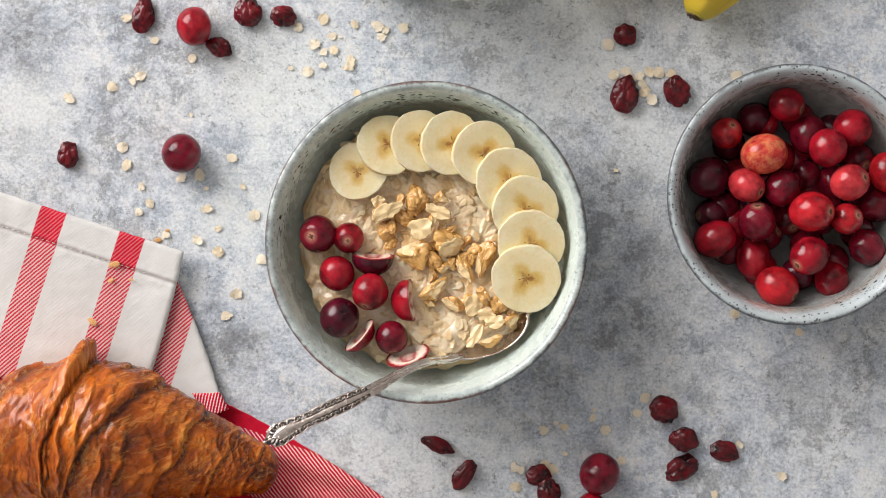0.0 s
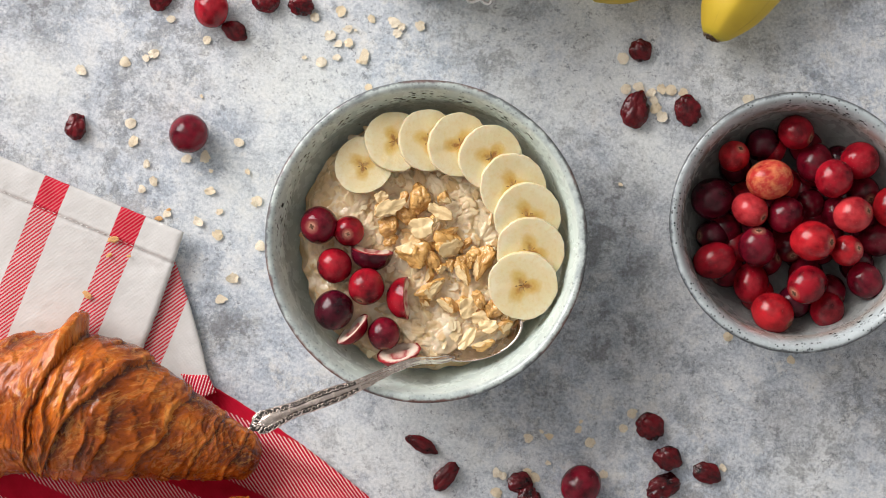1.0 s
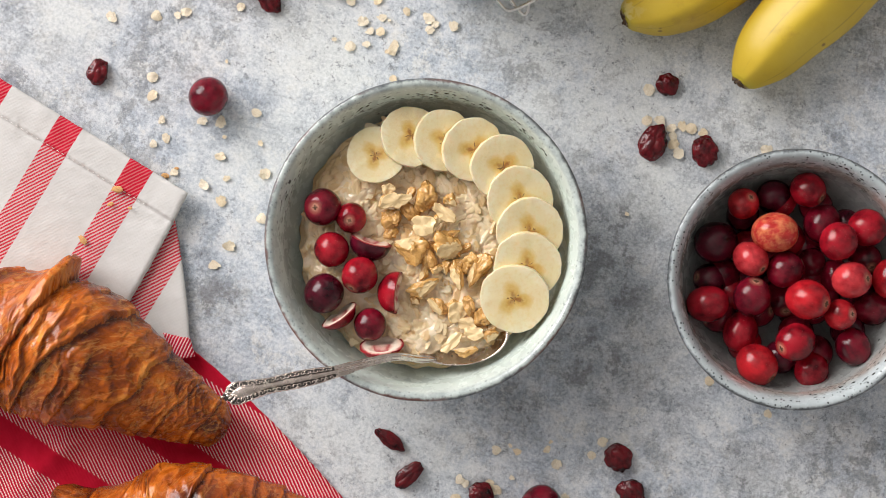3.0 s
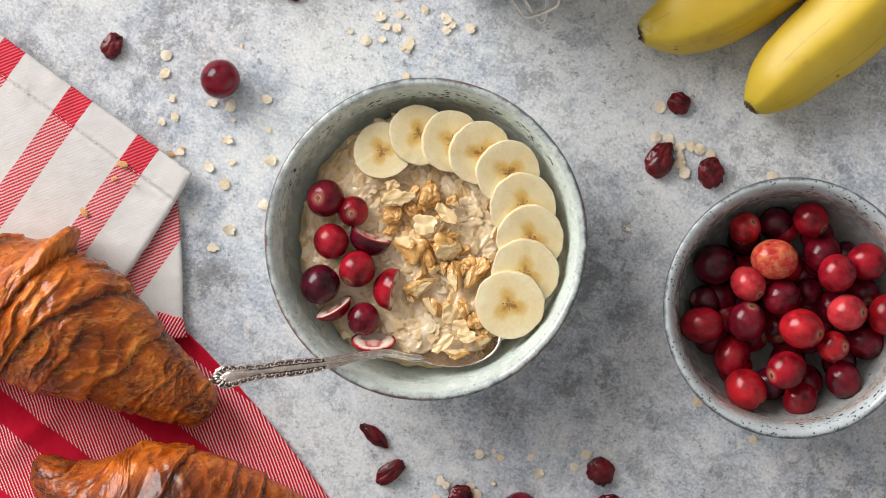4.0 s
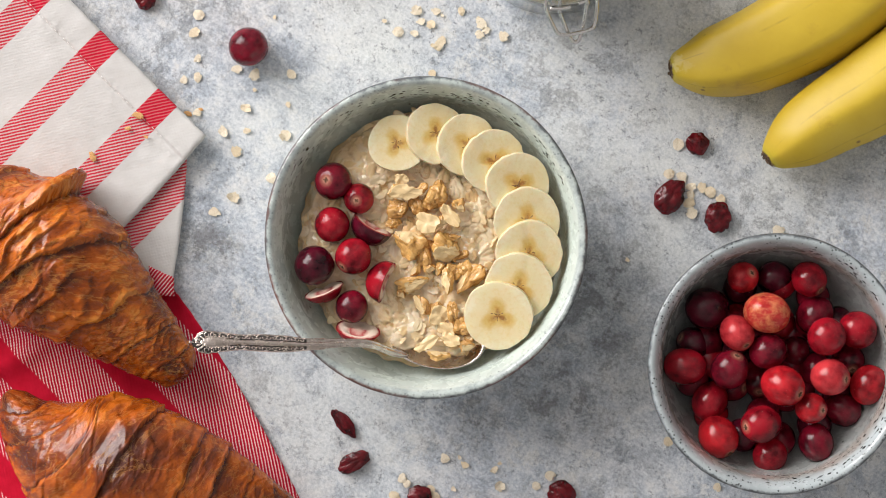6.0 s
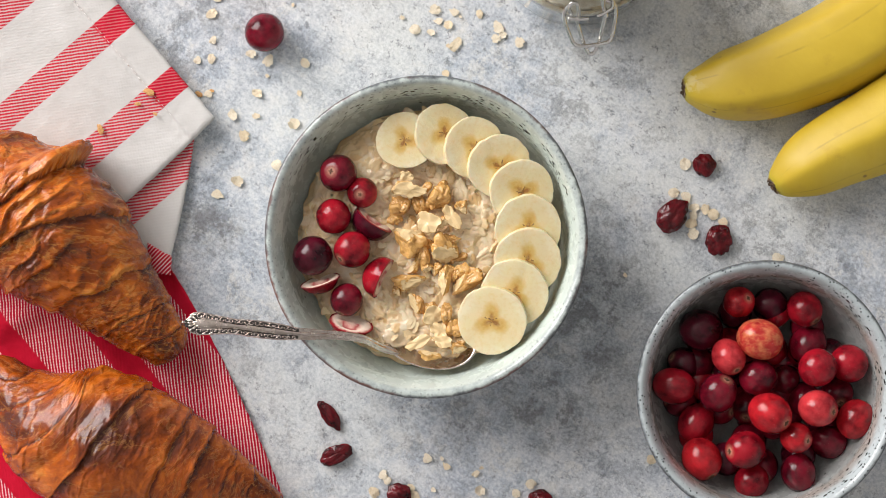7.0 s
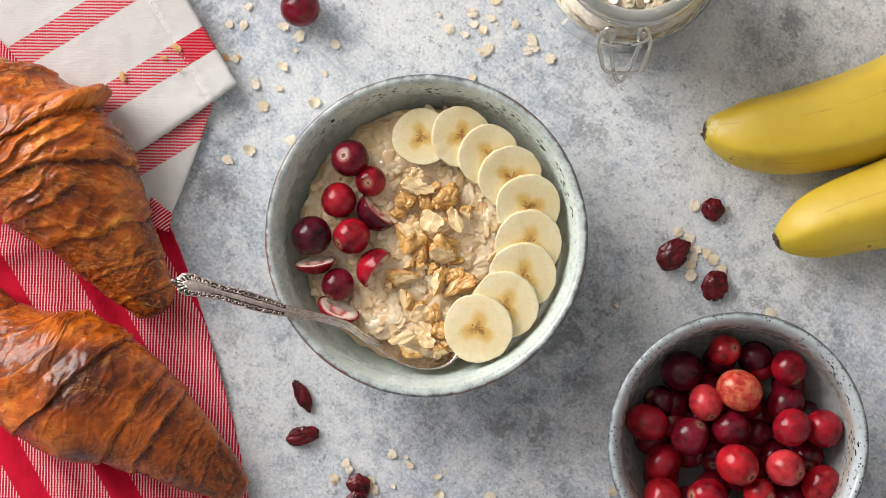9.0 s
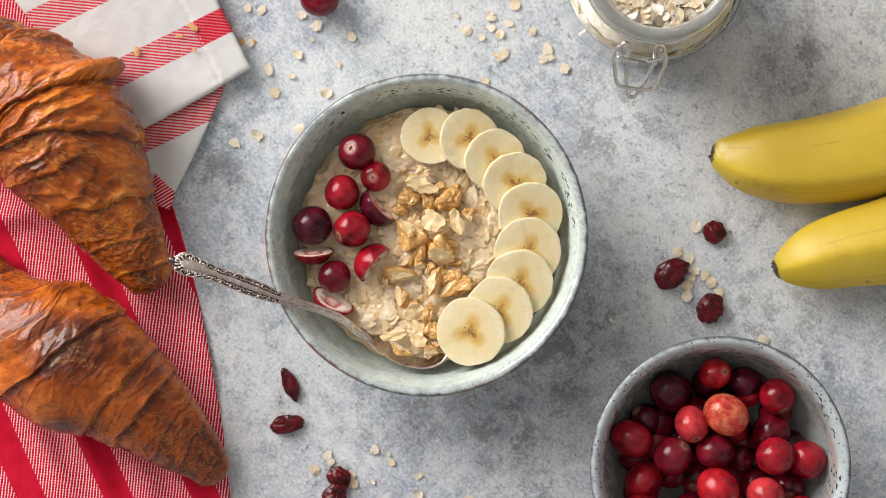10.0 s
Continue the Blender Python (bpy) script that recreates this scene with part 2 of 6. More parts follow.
def berry_skin(name, dark, light, blush=0.0, scarred=0.6):
    n = Nodes(name, 0.15, Specular_IOR_Level=0.36)
    seed = n.math("MULTIPLY", n.random(), 40.0)
    moved = n.t.nodes.new("ShaderNodeVectorMath")
    moved.operation = "ADD"
    n.put(moved.inputs[0], n.object)
    n.put(moved.inputs[1], seed)
    v = moved.outputs[0]
    f = n.math("ADD", n.math("MULTIPLY", n.noise(0.9, 3, 0.55, v), 0.7), n.math("MULTIPLY", n.noise(3.2, 5, 0.65, v), 0.3))
    col = n.mix(n.ramp(f, (0.38, 0.0), (0.60, 1.0)), tuple(q * 0.75 for q in dark), tuple(min(1, q * 1.25) for q in light))
    if blush:
        streak = n.noise(2.0, 6, 0.7, v, 0.2)
        col = n.mix(n.ramp(streak, (0.42, 0.0), (0.68, blush)), col, (0.74, 0.30, 0.12))
    dots = n.math("MULTIPLY", n.ramp(n.voronoi(9, v), (0.05, 0.5), (0.10, 0.0)), n.ramp(n.noise(1.5, 2, 0.5, v), (0.5, 0.0), (0.62, 1.0)))
    col = n.mix(dots, col, (0.8, 0.55, 0.45))
    # pale scar round the blossom end
    x, y, z = n.xyz(n.object)
    off = n.math("ADD", n.length(n.scaled(n.object, 1, 1, 0)), n.math("MULTIPLY", n.math("SUBTRACT", n.noise(6, 4, 0.6, v), 0.5), 0.16))
    scar = n.math("MULTIPLY", n.ramp(off, (0.17, scarred), (0.24, scarred * 0.4), (0.42, 0.0)), n.ramp(z, (0.4, 0.0), (0.6, 1.0)))
    col = n.mix(scar, col, (0.66, 0.36, 0.24))
    dust = n.ramp(n.noise(5, 6, 0.7, v), (0.60, 0.0), (0.9, 0.12))
    col = n.mix(dust, col, tuple(min(1, c * 1.5 + 0.05) for c in light))
    n.colour(col)
    n.rough(n.ramp(n.noise(6, 4, 0.6, v), (0.35, 0.05), (0.7, 0.14)))
    return n.bump(n.noise(14, 4, 0.6, v), 0.0003, 0.25).mat


def cut_flesh():
    n = Nodes("cranberry_flesh", 0.32)
    r = n.math("ADD", n.length(n.scaled(n.object, 1, 1, 0)), n.math("MULTIPLY", n.math("SUBTRACT", n.noise(5, 4), 0.5), 0.25))
    n.colour(n.ramp(r, (0.10, (0.78, 0.58, 0.48)), (0.32, (0.42, 0.07, 0.07)), (0.44, (0.80, 0.60, 0.49)), (0.60, (0.88, 0.76, 0.64)), (0.78, (0.86, 0.68, 0.57)), (0.88, (0.34, 0.012, 0.020))))
    return n.bump(n.noise(14, 4), 0.0006, 0.5).mat


def plain(name, colour, rough=0.5, spread=0.12, scale=60.0, relief=0.0004, **inputs):
    n = Nodes(name, rough, **inputs)
    lo, hi = tuple(c * (1 - spread) for c in colour), tuple(min(1, c * (1 + spread)) for c in colour)
    n.colour(n.mix(n.ramp(n.noise(scale, 5, 0.6), (0.33, 0.0), (0.67, 1.0)), lo, hi))
    return n.bump(n.noise(scale * 5, 4, 0.6), relief, 0.5).mat


def oat_material():
    n = Nodes("rolled_oat", 0.7)
    col = n.ramp(n.island(), (0.0, (0.72, 0.58, 0.38)), (0.5, (0.82, 0.74, 0.58)), (1.0, (0.88, 0.85, 0.77)))
    col = n.mix(n.ramp(n.random(), (0.4, 0.0), (1.0, 0.55)), col, (0.74, 0.58, 0.34))
    col = n.mix(n.ramp(n.noise(420, 4, 0.6), (0.50, 0.0), (0.66, 0.8)), col, (0.52, 0.34, 0.15))
    n.colour(col)
    return n.bump(n.noise(900, 4, 0.6), 0.0003, 0.5).mat


def oat_fill_material():
    """Packed oats pressed against glass."""
    n = Nodes("packed_oats", 0.8)
    v = n.t.nodes.new("ShaderNodeTexVoronoi")
    n.put(v.inputs["Vector"], n.scaled(n.object, 1, 1, 1.7))
    v.inputs["Scale"].default_value, v.inputs["Randomness"].default_value = 300, 1.0
    col = n.mix(n.xyz(v.outputs["Color"])[0], (0.78, 0.69, 0.56), (0.88, 0.82, 0.74))
    col = n.mix(n.ramp(v.outputs["Distance"], (0.35, 0.0), (0.75, 0.6)), col, (0.64, 0.53, 0.40))
    n.colour(col)
    return n.bump(v.outputs["Distance"], 0.001, 0.2).mat


def wet_oat_material():
    n = Nodes("soaked_oat", 0.28, Coat_Weight=0.3, Coat_Roughness=0.08, Subsurface_Weight=0.05, Subsurface_Scale=0.003)
    col = n.ramp(n.island(), (0.0, (0.70, 0.48, 0.22)), (0.30, (0.81, 0.62, 0.35)), (0.7, (0.88, 0.72, 0.46)), (1.0, (0.91, 0.79, 0.57)))
    col = n.mix(n.ramp(n.noise(300, 4, 0.6), (0.50, 0.0), (0.66, 0.55)), col, (0.62, 0.39, 0.15))
    n.colour(col)
    return n.bump(n.noise(320, 3, 0.5), 0.0006, 0.4).mat


def milk_material():
    """Creamy milk with swollen flakes lying in it: vertex data 'oat' tells the flakes, 'tone' sets one apart from the next."""
    n = Nodes("creamy_porridge", 0.12, Coat_Weight=0.25, Coat_Roughness=0.06, Subsurface_Weight=0.06, Subsurface_Scale=0.004)
    milk = n.ramp(n.noise(60, 5, 0.6), (0.30, (0.68, 0.49, 0.26)), (0.46, (0.84, 0.69, 0.47)), (0.7, (0.92, 0.82, 0.64)))
    oats = n.ramp(n.attribute("tone"), (0.0, (0.66, 0.43, 0.18)), (0.25, (0.82, 0.61, 0.33)), (0.6, (0.89, 0.72, 0.45)), (1.0, (0.92, 0.80, 0.58)))
    oats = n.mix(n.ramp(n.noise(330, 5, 0.65), (0.46, 0.0), (0.70, 0.45)), oats, (0.66, 0.42, 0.17))
    col = n.mix(n.math("MULTIPLY", n.attribute("oat"), 0.9), milk, oats)
    crusted = n.math("MULTIPLY", n.attribute("dry"), n.ramp(n.noise(70, 4, 0.6), (0.35, 0.1), (0.6, 0.8)))
    col = n.mix(crusted, col, (0.50, 0.31, 0.13))
    n.colour(col)
    n.rough(n.ramp(n.attribute("oat"), (0.0, 0.20), (1.0, 0.32)))
    return n.bump(n.noise(170, 4, 0.55), 0.0020, 0.42).bump(n.noise(420, 2, 0.5), 0.0004, 0.25).mat


def banana_flesh():
    n = Nodes("banana_flesh", 0.42, Subsurface_Weight=0.15, Subsurface_Scale=0.003)
    p = n.xyz(n.object)
    r = n.length(n.scaled(n.object, 60, 60, 0))
    ang = n.math("ARCTAN2", p[1], p[0])
    lobes = n.math("MULTIPLY", n.math("COSINE", n.math("MULTIPLY", ang, 3.0)), 0.13)
    rr = n.math("ADD", n.math("ADD", r, lobes), n.math("MULTIPLY", n.math("SUBTRACT", n.noise(260, 3), 0.5), 0.28))
    col = n.ramp(rr, (0.03, (0.30, 0.13, 0.03)), (0.15, (0.55, 0.32, 0.07)), (0.33, (0.66, 0.46, 0.15)), (0.50, (0.76, 0.64, 0.37)), (0.84, (0.77, 0.67, 0.41)), (0.97, (0.79, 0.71, 0.48)))
    rays = n.noise(6, 3, 0.6, n.scaled(n.object, 90, 90, 20))
    col = n.mix(n.ramp(rays, (0.46, 0.0), (0.7, 0.45)), col, (0.72, 0.54, 0.22))
    n.colour(col)
    return n.bump(n.noise(500, 5, 0.6), 0.0004, 0.45).mat


def walnut_material():
    """Thin amber skin, darker in the folds, and pale cream where a kernel has snapped."""
    n = Nodes("walnut_kernel", 0.3, Coat_Weight=0.55, Coat_Roughness=0.16)
    skin = n.ramp(n.noise(150, 6, 0.68), (0.30, (0.48, 0.21, 0.045)), (0.44, (0.68, 0.36, 0.09)), (0.58, (0.79, 0.49, 0.165)), (0.74, (0.86, 0.62, 0.29)))
    skin = n.mix(n.ramp(n.random(), (0.3, 0.0), (1.0, 0.55)), skin, (0.58, 0.31, 0.10))
    skin = n.mix(n.math("MULTIPLY", n.attribute("fold"), 0.75), skin, (0.44, 0.20, 0.05))
    flesh = n.ramp(n.noise(260, 5, 0.6), (0.3, (0.74, 0.52, 0.24)), (0.5, (0.81, 0.62, 0.34)), (0.7, (0.86, 0.70, 0.44)))
    torn = n.ramp(n.math("ADD", n.attribute("flesh"), n.math("MULTIPLY", n.math("SUBTRACT", n.noise(220, 3, 0.5), 0.5), 0.45)), (0.38, 0.0), (0.60, 1.0))
    flesh = n.mix(n.ramp(n.noise(90, 4, 0.6), (0.42, 0.65), (0.58, 0.0)), flesh, (0.80, 0.56, 0.25))
    n.colour(n.mix(torn, skin, flesh))
    n.rough(n.ramp(torn, (0.0, 0.24), (1.0, 0.5)))
    return n.bump(n.noise(200, 3, 0.5), 0.0010, 0.22).mat


def banana_peel():
    n = Nodes("yellow_banana_peel", 0.42)
    u = n.xyz(n.uv)
    col = n.ramp(n.noise(14, 5, 0.6), (0.3, (0.56, 0.375, 0.022)), (0.55, (0.66, 0.47, 0.037)), (0.75, (0.71, 0.545, 0.068)))
    green = n.ramp(n.math("ADD", u[0], n.math("MULTIPLY", n.math("SUBTRACT", n.noise(60, 3), 0.5), 0.12)), (0.015, 1.0), (0.15, 0.0))
    col = n.mix(n.math("MULTIPLY", green, 0.55), col, (0.42, 0.42, 0.03))
    tip = n.ramp(n.math("ADD", u[0], n.math("MULTIPLY", n.math("SUBTRACT", n.noise(240, 4), 0.5), 0.08)), (0.012, 1.0), (0.036, 0.0))
    col = n.mix(tip, col, n.mix(n.ramp(n.noise(500, 3), (0.4, 0.0), (0.6, 1.0)), (0.045, 0.025, 0.014), (0.22, 0.13, 0.06)))
    seam = n.math("ABSOLUTE", n.math("SINE", n.math("MULTIPLY", u[1], 15.708)))
    col = n.mix(n.math("MULTIPLY", n.ramp(seam, (0.0, 0.5), (0.10, 0.0)), n.ramp(n.noise(50, 4), (0.45, 0.0), (0.6, 1.0))), col, (0.36, 0.22, 0.03))
    scrape = n.math("MULTIPLY", n.ramp(n.noise(26, 6, 0.7, n.scaled(n.object, 1, 1, 1, (2.2, 0.4, 1))), (0.56, 0.0), (0.59, 0.6)), n.ramp(u[0], (0.04, 1.0), (0.22, 0.0)))
    col = n.mix(scrape, col, (0.82, 0.74, 0.38))
    bruise = n.math("MULTIPLY", n.ramp(n.noise(38, 5, 0.65), (0.60, 0.0), (0.76, 0.65)), n.ramp(n.noise(170, 3), (0.4, 0.2), (0.6, 1.0)))
    col = n.mix(bruise, col, (0.42, 0.22, 0.03))
    freckle = n.math("MULTIPLY", n.ramp(n.voronoi(75, n.scaled(n.object, 1, 1, 1, (1, 2, 0))), (0.05, 0.8), (0.11, 0.0)), n.ramp(n.noise(25, 3), (0.5, 0.0), (0.58, 1.0)))
    col = n.mix(freckle, col, (0.20, 0.09, 0.02))
    n.colour(col)
    return n.bump(n.noise(120, 4), 0.0006, 0.35).mat


def crust(name, streak, gloss, relief, brown, hair):
    """Baked pastry skin; streak, gloss and relief set how flaky or how glazed it is."""
    n = Nodes(name, 0.30, Specular_IOR_Level=0.22, Coat_Weight=0.5 * gloss, Coat_Roughness=0.13)
    shift = n.t.nodes.new("ShaderNodeTexNoise")
    n.put(shift.inputs["Vector"], n.object)
    shift.inputs["Scale"].default_value, shift.inputs["Detail"].default_value = 38, 5
    bend = n.t.nodes.new("ShaderNodeVectorMath")
    bend.operation = "MULTIPLY_ADD"
    n.put(bend.inputs[0], shift.outputs["Color"])
    bend.inputs[1].default_value = (0.018, 0.16, 0)
    n.put(bend.inputs[2], n.uv)
    v = bend.outputs[0]
    flaky = n.noise(1.0, 6, 0.58, n.scaled(v, 34, 7.0, 1), 0.5)
    # torn sheets of crust that run slantwise over the wraps
    p = n.xyz(v)
    slant = n.t.nodes.new("ShaderNodeCombineXYZ")
    n.put(slant.inputs[0], n.math("MULTIPLY_ADD", p[1], 0.10, p[0]))
    n.put(slant.inputs[1], p[1])
    sheets = n.noise(1.0, 7, 0.62, n.scaled(slant.outputs[0], 21, 3.6, 1), 0.5)
    edge = n.ramp(n.math("ABSOLUTE", n.math("SUBTRACT", sheets, 0.52)), (0.0, 1.0), (0.022, 0.0))
    fine = n.noise(1.0, 6, 0.62, n.scaled(v, 90, 30, 1), 0.5)
    blot = n.noise(34, 6, 0.66)
    chip = n.ramp(n.noise(1.0, 6, 0.62, n.scaled(v, 24, 8, 1, (3.1, 0.7, 0)), 0.7), (0.505, 0.0), (0.53, 1.0))
    chip2 = n.ramp(n.noise(1.0, 6, 0.62, n.scaled(v, 50, 15, 1, (0.4, 5.7, 0)), 0.7), (0.52, 0.0), (0.545, 1.0))
    bake_shade = n.math("ADD", n.math("MULTIPLY", n.math("SUBTRACT", flaky, 0.5), streak), n.math("ADD", n.math("MULTIPLY", n.math("SUBTRACT", blot, 0.5), 0.9), n.math("MULTIPLY_ADD", n.attribute("bake_shade"), 0.9, brown)))
    bake_shade = n.math("SUBTRACT", bake_shade, n.math("MULTIPLY", n.math("ADD", chip, chip2), hair * 0.12))
    bake_shade = n.math("ADD", bake_shade, n.math("MULTIPLY", n.math("SUBTRACT", sheets, 0.5), 0.9))
    col = n.ramp(bake_shade, (0.0, (0.78, 0.300, 0.052)), (0.20, (0.63, 0.160, 0.015)), (0.42, (0.44, 0.092, 0.006)), (0.66, (0.26, 0.048, 0.004)), (1.0, (0.095, 0.017, 0.003)))
    col = n.mix(n.math("MULTIPLY", n.ramp(fine, (0.56, 0.0), (0.66, hair)), n.ramp(blot, (0.42, 0.1), (0.58, 1.0))), col, (0.72, 0.31, 0.06))
    col = n.mix(n.math("MULTIPLY", edge, hair * 0.7), col, (0.76, 0.37, 0.085))
    n.colour(col)
    n.rough(n.ramp(flaky, (0.40, 0.42 - 0.22 * gloss), (0.58, 0.58 - 0.32 * gloss)))
    return n.bump(n.math("ADD", chip, chip2), 0.0006, 0.2 + hair).bump(sheets, 0.0035, 0.2 + 0.4 * hair).bump(flaky, 0.0040, relief * 0.8).bump(fine, 0.0014, relief * (0.5 + hair)).bump(n.noise(110, 3, 0.5, None, 0.6), 0.0040, 0.36 * gloss).bump(n.noise(380, 5, 0.65), 0.0005, 0.35).mat


def cloth(name, red_side):
    """White towelling with red stripes, or the red checked part with solid bands: uv in metres."""
    n = Nodes(name, 0.95, Specular_IOR_Level=0.15)
    u = n.xyz(n.uv)
    wob = n.math("MULTIPLY", n.math("SUBTRACT", n.noise(300, 2, 0.5, n.uv), 0.5), 0.0007)
    across, along = n.math("ADD", u[0], wob), u[1]
    tw = n.math("FRACT", n.math("MULTIPLY", n.math("ADD", across, n.math("MULTIPLY", along, 0.62)), 1 / 0.00180))
    weft = n.math("FRACT", n.math("MULTIPLY", n.math("SUBTRACT", across, n.math("MULTIPLY", along, 1.7)), 1 / 0.0027))
    twill = n.math("MULTIPLY", n.ramp(tw, (0.30, 0.0), (0.46, 1.0), (0.80, 1.0), (0.95, 0.0)), n.ramp(weft, (0.0, 0.30), (0.25, 1.0), (0.8, 1.0), (1.0, 0.30)))
    red = n.mix(n.ramp(n.noise(120, 4, 0.6, n.uv), (0.3, 0.0), (0.7, 1.0)), (0.50, 0.006, 0.026), (0.62, 0.010, 0.040))
    white = n.mix(n.ramp(n.noise(60, 5, 0.6, n.uv), (0.3, 0.0), (0.7, 1.0)), (0.58, 0.57, 0.55), (0.66, 0.65, 0.635))
    # faint shade between the twill threads, put into the white
    white = n.mix(n.math("MULTIPLY", n.ramp(twill, (0.1, 1.0), (0.6, 0.0)), 0.11), white, (0.50, 0.49, 0.48))
    if red_side:
        saw = n.math("FRACT", n.math("MULTIPLY", across, 1 / 0.0400))
        solid = n.math("MULTIPLY", n.ramp(saw, (0.655, 0.0), (0.665, 1.0)), n.ramp(saw, (0.99, 1.0), (1.0, 0.0)))
        gate = n.math("MAXIMUM", n.math("LESS_THAN", across, -0.0050), n.math("GREATER_THAN", across, 0.010))
        solid = n.math("MULTIPLY", solid, gate)
        thread = n.mix(n.math("MULTIPLY", n.ramp(tw, (0.0, 0.0), (0.06, 1.0), (0.34, 1.0), (0.42, 0.0)), n.ramp(weft, (0.0, 0.1), (0.25, 1.0), (0.75, 1.0), (1.0, 0.1))), red, (0.87, 0.72, 0.71))
        col = n.mix(solid, thread, red)
    else:
        saw = n.math("FRACT", n.math("MULTIPLY", across, 1 / 0.0414))
        stripe = n.math("MULTIPLY", n.ramp(saw, (0.335, 0.0), (0.345, 1.0)), n.ramp(saw, (0.655, 1.0), (0.665, 0.0)))
        hem = n.ramp(n.math("MULTIPLY", along, 10.0), (0.152, 1.0), (0.160, 0.0))
        cover = n.math("MAXIMUM", n.ramp(twill, (0.14, 0.46), (0.50, 1.0)), hem)
        fleck = n.math("MAXIMUM", n.ramp(twill, (0.10, 0.72), (0.45, 0.97)), n.math("MULTIPLY", hem, n.ramp(twill, (0.08, 0.80), (0.30, 1.0))))
        col = n.mix(n.math("MULTIPLY", n.math("MULTIPLY", stripe, cover), fleck), white, red)
    n.colour(col)
    return n.bump(n.math("MULTIPLY_ADD", n.ramp(weft, (0.0, 0.0), (0.5, 1.0), (1.0, 0.0)), 0.35, n.ramp(tw, (0.0, 0.0), (0.5, 1.0), (1.0, 0.0))), 0.0004, 0.13).bump(n.noise(70, 4, 0.6, n.uv), 0.002, 0.4).mat


def silver():
    n = Nodes("tarnished_silver", 0.2, Metallic=1.0)
    t = n.ramp(n.noise(220, 5, 0.65), (0.35, 0.0), (0.75, 1.0))
    n.colour(n.mix(t, (0.74, 0.66, 0.60), (0.46, 0.39, 0.34)))
    n.rough(n.ramp(n.noise(300, 4), (0.3, 0.16), (0.7, 0.32)))
    return n.bump(n.noise(600, 3), 0.0002, 0.3).mat


def clear_glass():
    n = Nodes("clear_glass", 0.03, IOR=1.05, Transmission_Weight=1.0)
    n.colour((0.94, 0.965, 0.955))
    return n.mat


M_WALL = plaster()
M_BOARD = board_paint()
M_OAT = oat_material()
M_OAT_FILL = oat_fill_material()
M_WET = wet_oat_material()
M_SLICE = banana_flesh()
M_SEED = plain("banana_seed", (0.20, 0.10, 0.035), 0.5)
M_NUT = walnut_material()
M_PEEL = banana_peel()
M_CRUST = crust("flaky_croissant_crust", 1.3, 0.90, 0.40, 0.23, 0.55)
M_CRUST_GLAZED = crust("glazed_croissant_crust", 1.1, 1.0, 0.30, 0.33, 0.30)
M_SILVER = silver()
M_DARK_SILVER = plain("blackened_silver", (0.030, 0.026, 0.022), 0.45, 0.3, 300)
M_STEEL = plain("bright_steel_wire", (0.76, 0.75, 0.73), 0.18, 0.1, 200, 0.0001, Metallic=1.0)
M_GLASS = clear_glass()
M_LIP = plain("thick_rim_glass", (0.38, 0.395, 0.365), 0.10, 0.2, 60, 0.0003, Transmission_Weight=0.5)
M_TIP = plain("dry_blossom_end", (0.095, 0.055, 0.030), 0.8, 0.5, 400, 0.0005)
M_THREAD = plain("white_sewing_thread", (0.70, 0.68, 0.66), 0.9, 0.15, 400, 0.0002)
M_CALYX = plain("dry_calyx", (0.14, 0.070, 0.038), 0.8, 0.4, 500)
M_FLESH = cut_flesh()
M_CRUMB = plain("pastry_crumb", (0.70, 0.38, 0.14), 0.55, 0.35, 300, 0.0006)
SKIN = {
    "dark": berry_skin("blackish_cranberry_skin", (0.026, 0.003, 0.007), (0.075, 0.004, 0.013)),
    "wine": berry_skin("wine_red_cranberry_skin", (0.065, 0.003, 0.009), (0.165, 0.005, 0.016)),
    "red": berry_skin("deep_red_cranberry_skin", (0.12, 0.003, 0.008), (0.29, 0.007, 0.016)),
    "scarlet": berry_skin("scarlet_cranberry_skin", (0.21, 0.005, 0.010), (0.40, 0.012, 0.018)),
    "pink": berry_skin("pink_cranberry_skin", (0.30, 0.010, 0.018), (0.45, 0.034, 0.040)),
    "blush": berry_skin("blushed_cranberry_skin", (0.40, 0.018, 0.020), (0.50, 0.045, 0.035), 0.70),
}


# ---- the room, off camera ----
def room():
    def wall(name, boxes):
        bm = bmesh.new()
        for b in boxes:
            box(bm, *b)
        ob = new(name, mesh_of(name, bm, M_WALL, False))
        ob.matrix_basis = ROOM
        return tagged(ob, "plain pale plastered " + name.split("_")[0], name.split("_")[0], kind="structure")
    s, t, h, w = 2.35, 0.1, 2.7, WIN_W / 2
    wall("floor", [(-s, -s, -0.12, s, s, -0.0182)])
    wall("ceiling", [(-s, -s, h, s, s, h + t)])
    wall("wall_south", [(-s - t, -s - t, -0.12, s + t, -s, h + t)])
    wall("wall_east", [(s, -s, -0.12, s + t, s, h + t)])
    wall("wall_west", [(-s - t, -s, -0.12, -s, s, h + t)])
    wall("wall_north", [(-s - t, s, -0.12, -w, s + t, h + t), (w, s, -0.12, s + t, s + t, h + t), (-w, s, -0.12, w, s + t, WIN_LO), (-w, s, WIN_HI, w, s + t, h + t)])


room()


def board():
    bm = bmesh.new()
    bmesh.ops.create_grid(bm, x_segments=60, y_segments=60, size=0.72)
    for v in bm.verts:
        v.co.z = 0.0
    ret = bmesh.ops.extrude_face_region(bm, geom=bm.faces[:])
    for v in ret["geom"]:
        if isinstance(v, bmesh.types.BMVert):
            v.co.z -= 0.018
    bmesh.ops.recalc_face_normals(bm, faces=bm.faces[:])
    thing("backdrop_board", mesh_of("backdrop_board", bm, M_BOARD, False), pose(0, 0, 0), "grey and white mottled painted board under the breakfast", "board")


board()


